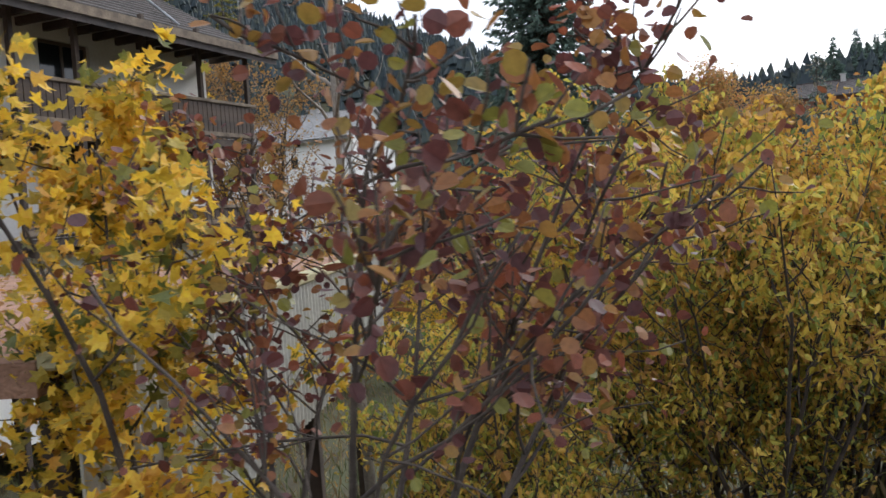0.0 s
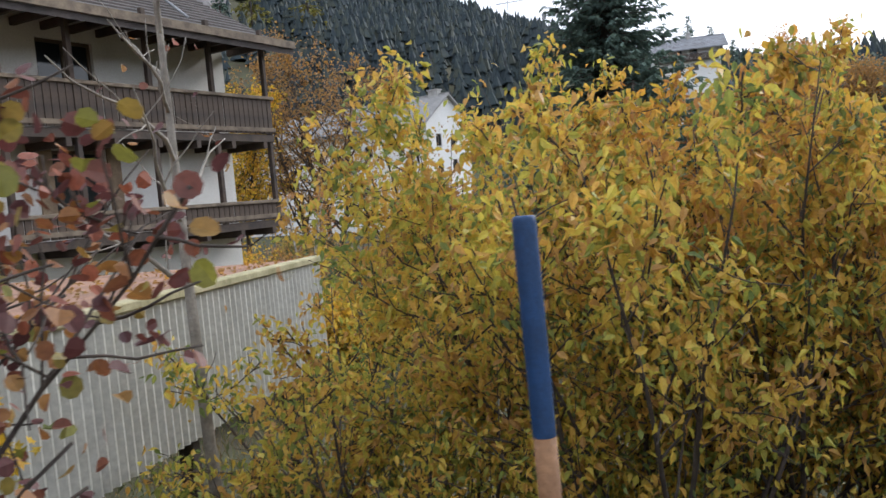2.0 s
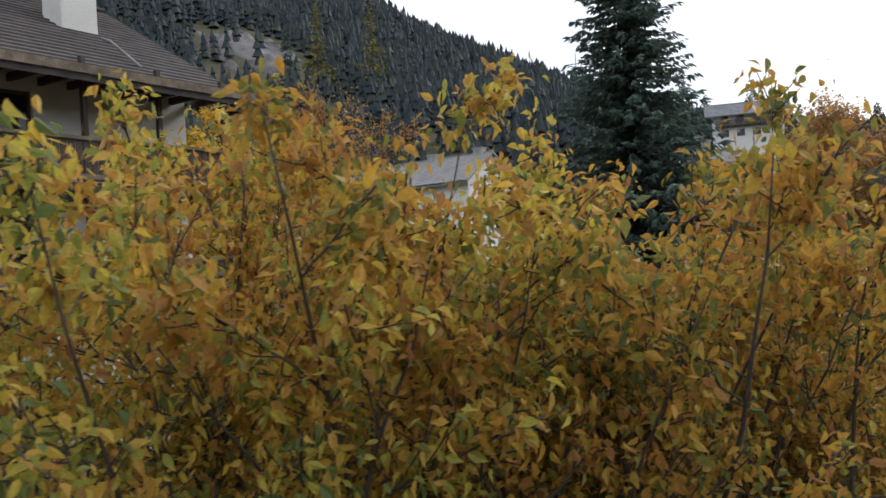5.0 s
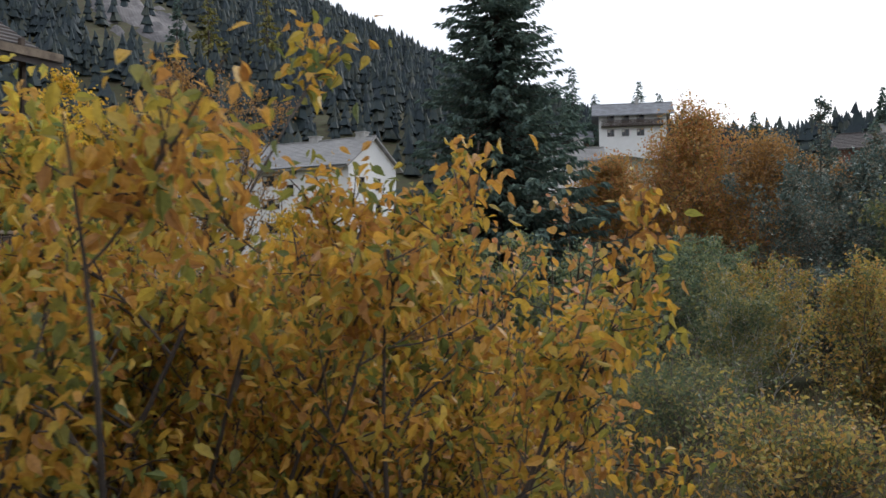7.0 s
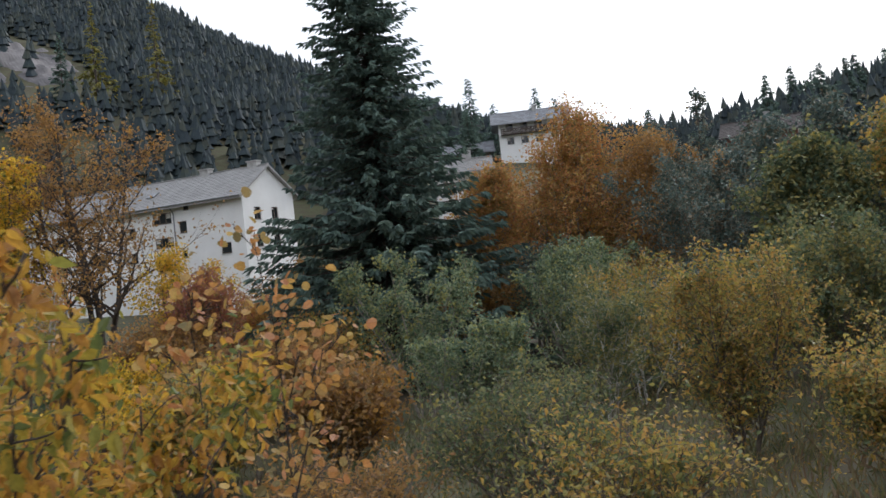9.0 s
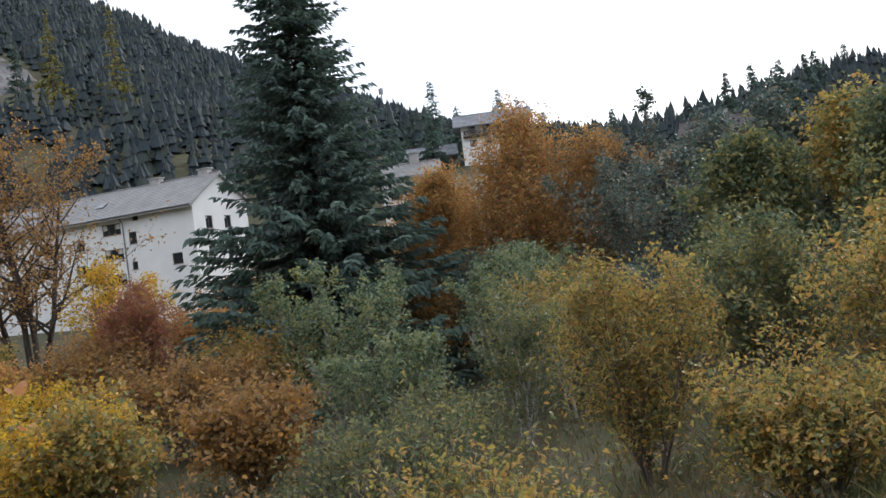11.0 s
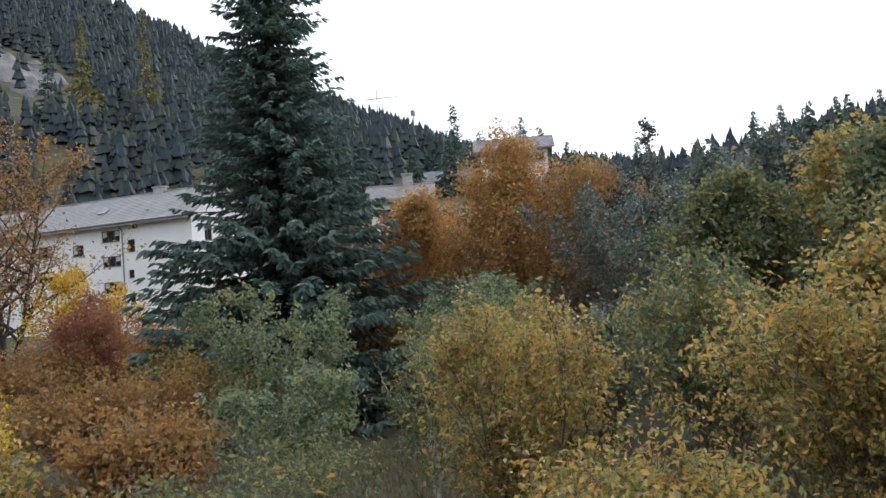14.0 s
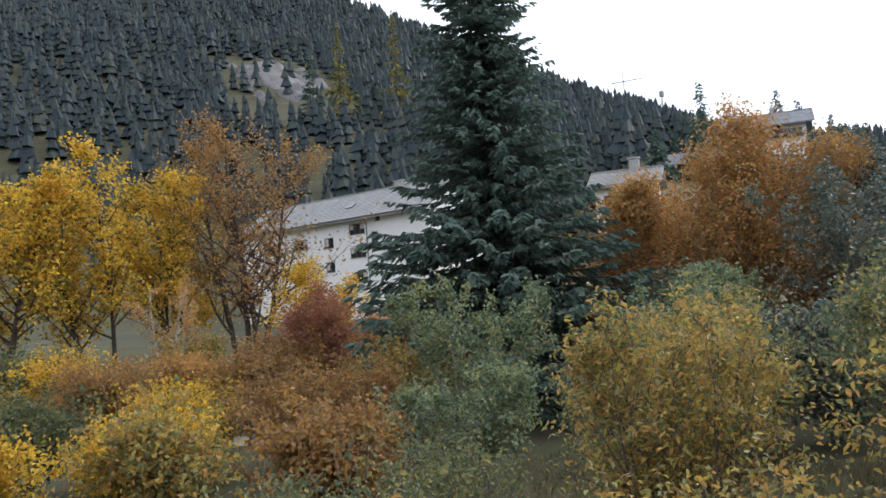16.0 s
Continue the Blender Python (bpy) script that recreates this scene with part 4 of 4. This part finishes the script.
by_top("young_spruce_shrub", 24.8, 14.2, -0.9, 1.5, L_GREEN, "low green shrub on the slope", "shrub", 50, count=5000, size=0.09, stems=7, clear=0.1, mains=8, twigs=6, lean=0.4, r0=0.03)

# middle distance
by_top("orange_birch", 51.5, 37.0, 11.6, 4.4, L_ORANGE, "tall birch with orange autumn crown", "tree", 51, count=26000, size=0.20, shape="far", stems=3, clear=0.12, mains=30, twigs=8, lean=0.14, r0=0.13, bark=M_BARK_GREY, upright=1.2, clumped=0.8, spread=0.4)
by_top("orange_birch", 47.0, 41.5, 8.6, 3.4, L_ORANGE, "birch with orange autumn crown", "tree", 52, count=20000, size=0.20, shape="far", stems=2, clear=0.12, mains=30, twigs=8, lean=0.16, r0=0.11, bark=M_BARK_GREY, upright=1.2, clumped=0.8, spread=0.4)
by_top("orange_birch", 49.2, 39.4, 8.6, 3.4, L_ORANGE, "birch with orange autumn crown", "tree", 54, count=15000, size=0.20, shape="far", stems=3, clear=0.12, mains=24, twigs=7, lean=0.22, r0=0.11, bark=M_BARK_GREY, upright=1.2, clumped=0.8, spread=0.4)
by_top("orange_birch", 54.5, 35.5, 11.6, 3.6, L_BROWN, "tall birch with thinning brown-orange crown", "tree", 53, count=14000, size=0.20, shape="far", stems=2, clear=0.12, mains=30, twigs=8, lean=0.14, r0=0.11, bark=M_BARK_GREY, upright=1.2, clumped=0.8, spread=0.4)
for i, (x, y, top, r, mat, sd) in enumerate((
    (60.5, 37.0, 10.6, 4.2, L_DARK, 61), (55.5, 29.5, 8.8, 3.8, L_DARK, 62), (63.5, 30.5, 10.4, 4.2, L_DARK, 63), (56.0, 22.0, 9.0, 4.2, L_DARK, 64),
    (68.0, 27.0, 9.8, 4.6, L_GREEN, 65), (46.5, 19.5, 6.6, 3.0, L_GREEN, 66), (45.6, 11.0, 7.2, 3.2, L_GREEN, 67), (52.0, 15.0, 7.6, 4.0, L_OLIVE, 68), (60.0, 17.5, 9.3, 4.5, L_DARK, 69), (72.0, 38.0, 11.0, 4.5, L_BROWN, 70))):
    by_top("slope_tree", x, y, top, r, mat, "leafy tree in a dense dark green stand" if mat == L_DARK else "leafy tree turning green and yellow", "tree", sd, count=18000, size=0.25, shape="far", stems=3, clear=0.06, mains=22, twigs=7, lean=0.2, r0=0.12, spread=0.36, upright=1.4, clumped=0.45, group="trees on the slope")
by_top("crown_pine", 61.6, 34.9, 11.6, 1.5, L_DARK, "thin tree with a sprawling open top", "tree", 71, count=900, size=0.26, shape="far", stems=1, clear=0.55, mains=14, twigs=5, lean=0.1, r0=0.16, bark=M_BARK_DARK, spread=0.15)
spruce("spruce", gz(37.6, 39.0), 29.5, 7.6, "tall dark green spruce with drooping boughs", 81, 84, 15, None, 0.50, 62)

# left side, around the white building
by_top("bare_maple", 28.4, 62.0, 18.4, 6.5, L_BROWN, "large maple, half bare with rust-brown leaves", "tree", 91, count=9000, size=0.26, shape="far", stems=4, clear=0.2, mains=22, twigs=7, lean=0.2, r0=0.26, bark=M_BARK_DARK, spread=0.3)
for i, (x, y, top, r, sd) in enumerate(((19.0, 62.0, 15.0, 5.4, 92), (12.5, 62.0, 14.6, 5.4, 93), (24.2, 67.0, 14.0, 4.6, 94), (6.0, 60.0, 14.0, 5.0, 95))):
    by_top("yellow_maple", x, y, top, r, L_YELLOW, "maple with a full golden-yellow crown", "tree", sd, count=13000, size=0.28, shape="far", clumped=0.4, stems=3, clear=0.24, mains=18, twigs=6, lean=0.16, r0=0.2, bark=M_BARK_DARK, spread=0.35, group="golden maples")
by_top("birch", 22.8, 52.0, 5.0, 1.5, L_ORANGE, "slender pale-stemmed birch with few leaves", "tree", 96, count=900, size=0.2, stems=3, clear=0.5, mains=9, twigs=4, lean=0.18, r0=0.12, bark=M_BIRCH)
by_top("cherry_tree", 30.6, 48.0, 3.0, 3.0, L_RUST, "small tree with rust-red leaves", "tree", 97, count=9000, size=0.2, stems=4, clear=0.12, mains=14, twigs=6, lean=0.3, r0=0.09, spread=0.25)
by_top("yellow_tree", 32.2, 54.5, 5.6, 2.8, L_YELLOW, "small tree with a yellow-orange crown", "tree", 98, count=8000, size=0.2, stems=3, clear=0.12, mains=14, twigs=6, lean=0.22, r0=0.09, spread=0.25)
by_top("rust_shrub", 26.6, 32.0, -1.2, 3.2, L_BROWN, "broad rust-orange shrub on the valley floor", "shrub", 99, count=11000, size=0.16, shape="far", stems=9, clear=0.08, mains=10, twigs=6, lean=0.55, r0=0.05, spread=0.2)
by_top("yellow_bush", 21.6, 34.0, -1.4, 2.6, L_YELLOW, "bright yellow shrub on the valley floor", "shrub", 100, count=8000, size=0.15, shape="far", stems=8, clear=0.1, mains=9, twigs=6, lean=0.45, r0=0.05, spread=0.2)
for i, (x, y, top, r, mat, sd) in enumerate((
    (15.0, 52.0, -0.6, 3.2, L_GREEN, 101), (27.0, 45.5, -0.8, 3.0, L_BROWN, 102), (20.5, 24.0, -2.2, 2.6, L_OLIVE, 103), (25.0, 24.0, -2.2, 2.4, L_BROWN, 104),
    (36.0, 50.0, 1.0, 3.0, L_ORANGE, 105), (41.5, 36.5, 0.2, 3.0, L_BROWN, 106), (44.0, 31.0, 2.2, 3.2, L_WILLOW, 107), (39.0, 15.5, 0.8, 2.6, L_OLIVE, 108), (50.0, 26.0, 7.4, 2.8, L_DARK, 109), (33.5, 6.5, 1.8, 2.6, L_OLIVE, 110), (39.5, 8.5, 3.6, 3.0, L_GREEN, 111), (10.0, 42.0, -2.4, 3.0, L_OLIVE, 112), (42.0, 56.0, 3.0, 3.4, L_BROWN, 113), (16.0, 34.0, -2.4, 3.0, L_GREEN, 114), (19.0, 44.0, -1.6, 3.2, L_BROWN, 115), (23.5, 56.0, -0.6, 3.2, L_OLIVE, 116), (31.5, 36.5, -1.2, 3.0, L_OLIVE, 117), (12.0, 30.0, -2.6, 2.8, L_OLIVE, 118), (36.5, 22.0, -0.4, 2.2, L_GREEN, 119), (47.0, 36.0, 2.5, 3.2, L_DARK, 120), (41.0, 21.5, 0.2, 2.4, L_DARK, 121), (56.0, 42.0, 6.0, 3.8, L_BROWN, 122), (10.0, 54.0, -0.4, 3.4, L_GREEN, 123), (15.5, 28.0, -2.2, 2.4, L_YELLOW, 124), (17.5, 49.0, -0.4, 3.0, L_YELLOW, 125), (23.0, 47.0, -1.0, 2.6, L_ORANGE, 126))):
    by_top("valley_shrub", x, y, top, r, mat, "leafy shrub in mixed autumn colour on the valley floor", "shrub", sd, count=9000, size=0.19, shape="far", stems=7, clear=0.1, mains=12, twigs=6, lean=0.36, r0=0.05, spread=0.2, upright=1.4, clumped=0.45, group="valley shrubs")
# larches and skyline trees
for i, (x, y, h, r, mat) in enumerate(((84.0, 230.0, 29, 5.4, L_LARCH), (101.0, 231.0, 34, 5.8, L_LARCH), (76.0, 232.0, 20, 3.6, L_SPRUCE))):
    spruce("larch" if mat == L_LARCH else "spruce", gz(x, y), h, r, "yellowing larch at the forest edge" if mat == L_LARCH else "dark spruce at the forest edge", 120 + i, 26, 7, mat, 1.1, 10)
rng_sky = np.random.default_rng(77)
for i in range(26):
    b = rng_sky.uniform(38, 68)
    r = rng_sky.uniform(150, 255)
    x, y = 14 + r * math.sin(radians(b)), r * math.cos(radians(b))
    spruce("skyline_conifer", gz(x, y), rng_sky.uniform(7, 12), rng_sky.uniform(2.6, 3.8), "dark conifer standing on the skyline", 140 + i, 22, 8, L_SPRUCE, 1.0, 9)
for i, (x, y, h, r) in enumerate(((118.0, 124.0, 11.0, 3.4), (137.0, 119.0, 13.0, 3.8), (112.0, 127.0, 9.0, 3.0), (127.0, 133.0, 17.0, 4.4), (141.0, 128.0, 15.0, 4.2))):
    spruce("hillside_conifer", gz(x, y), h, r, "dark conifer beside the hillside chalet", 180 + i, 24, 8, L_SPRUCE, 1.0, 9)
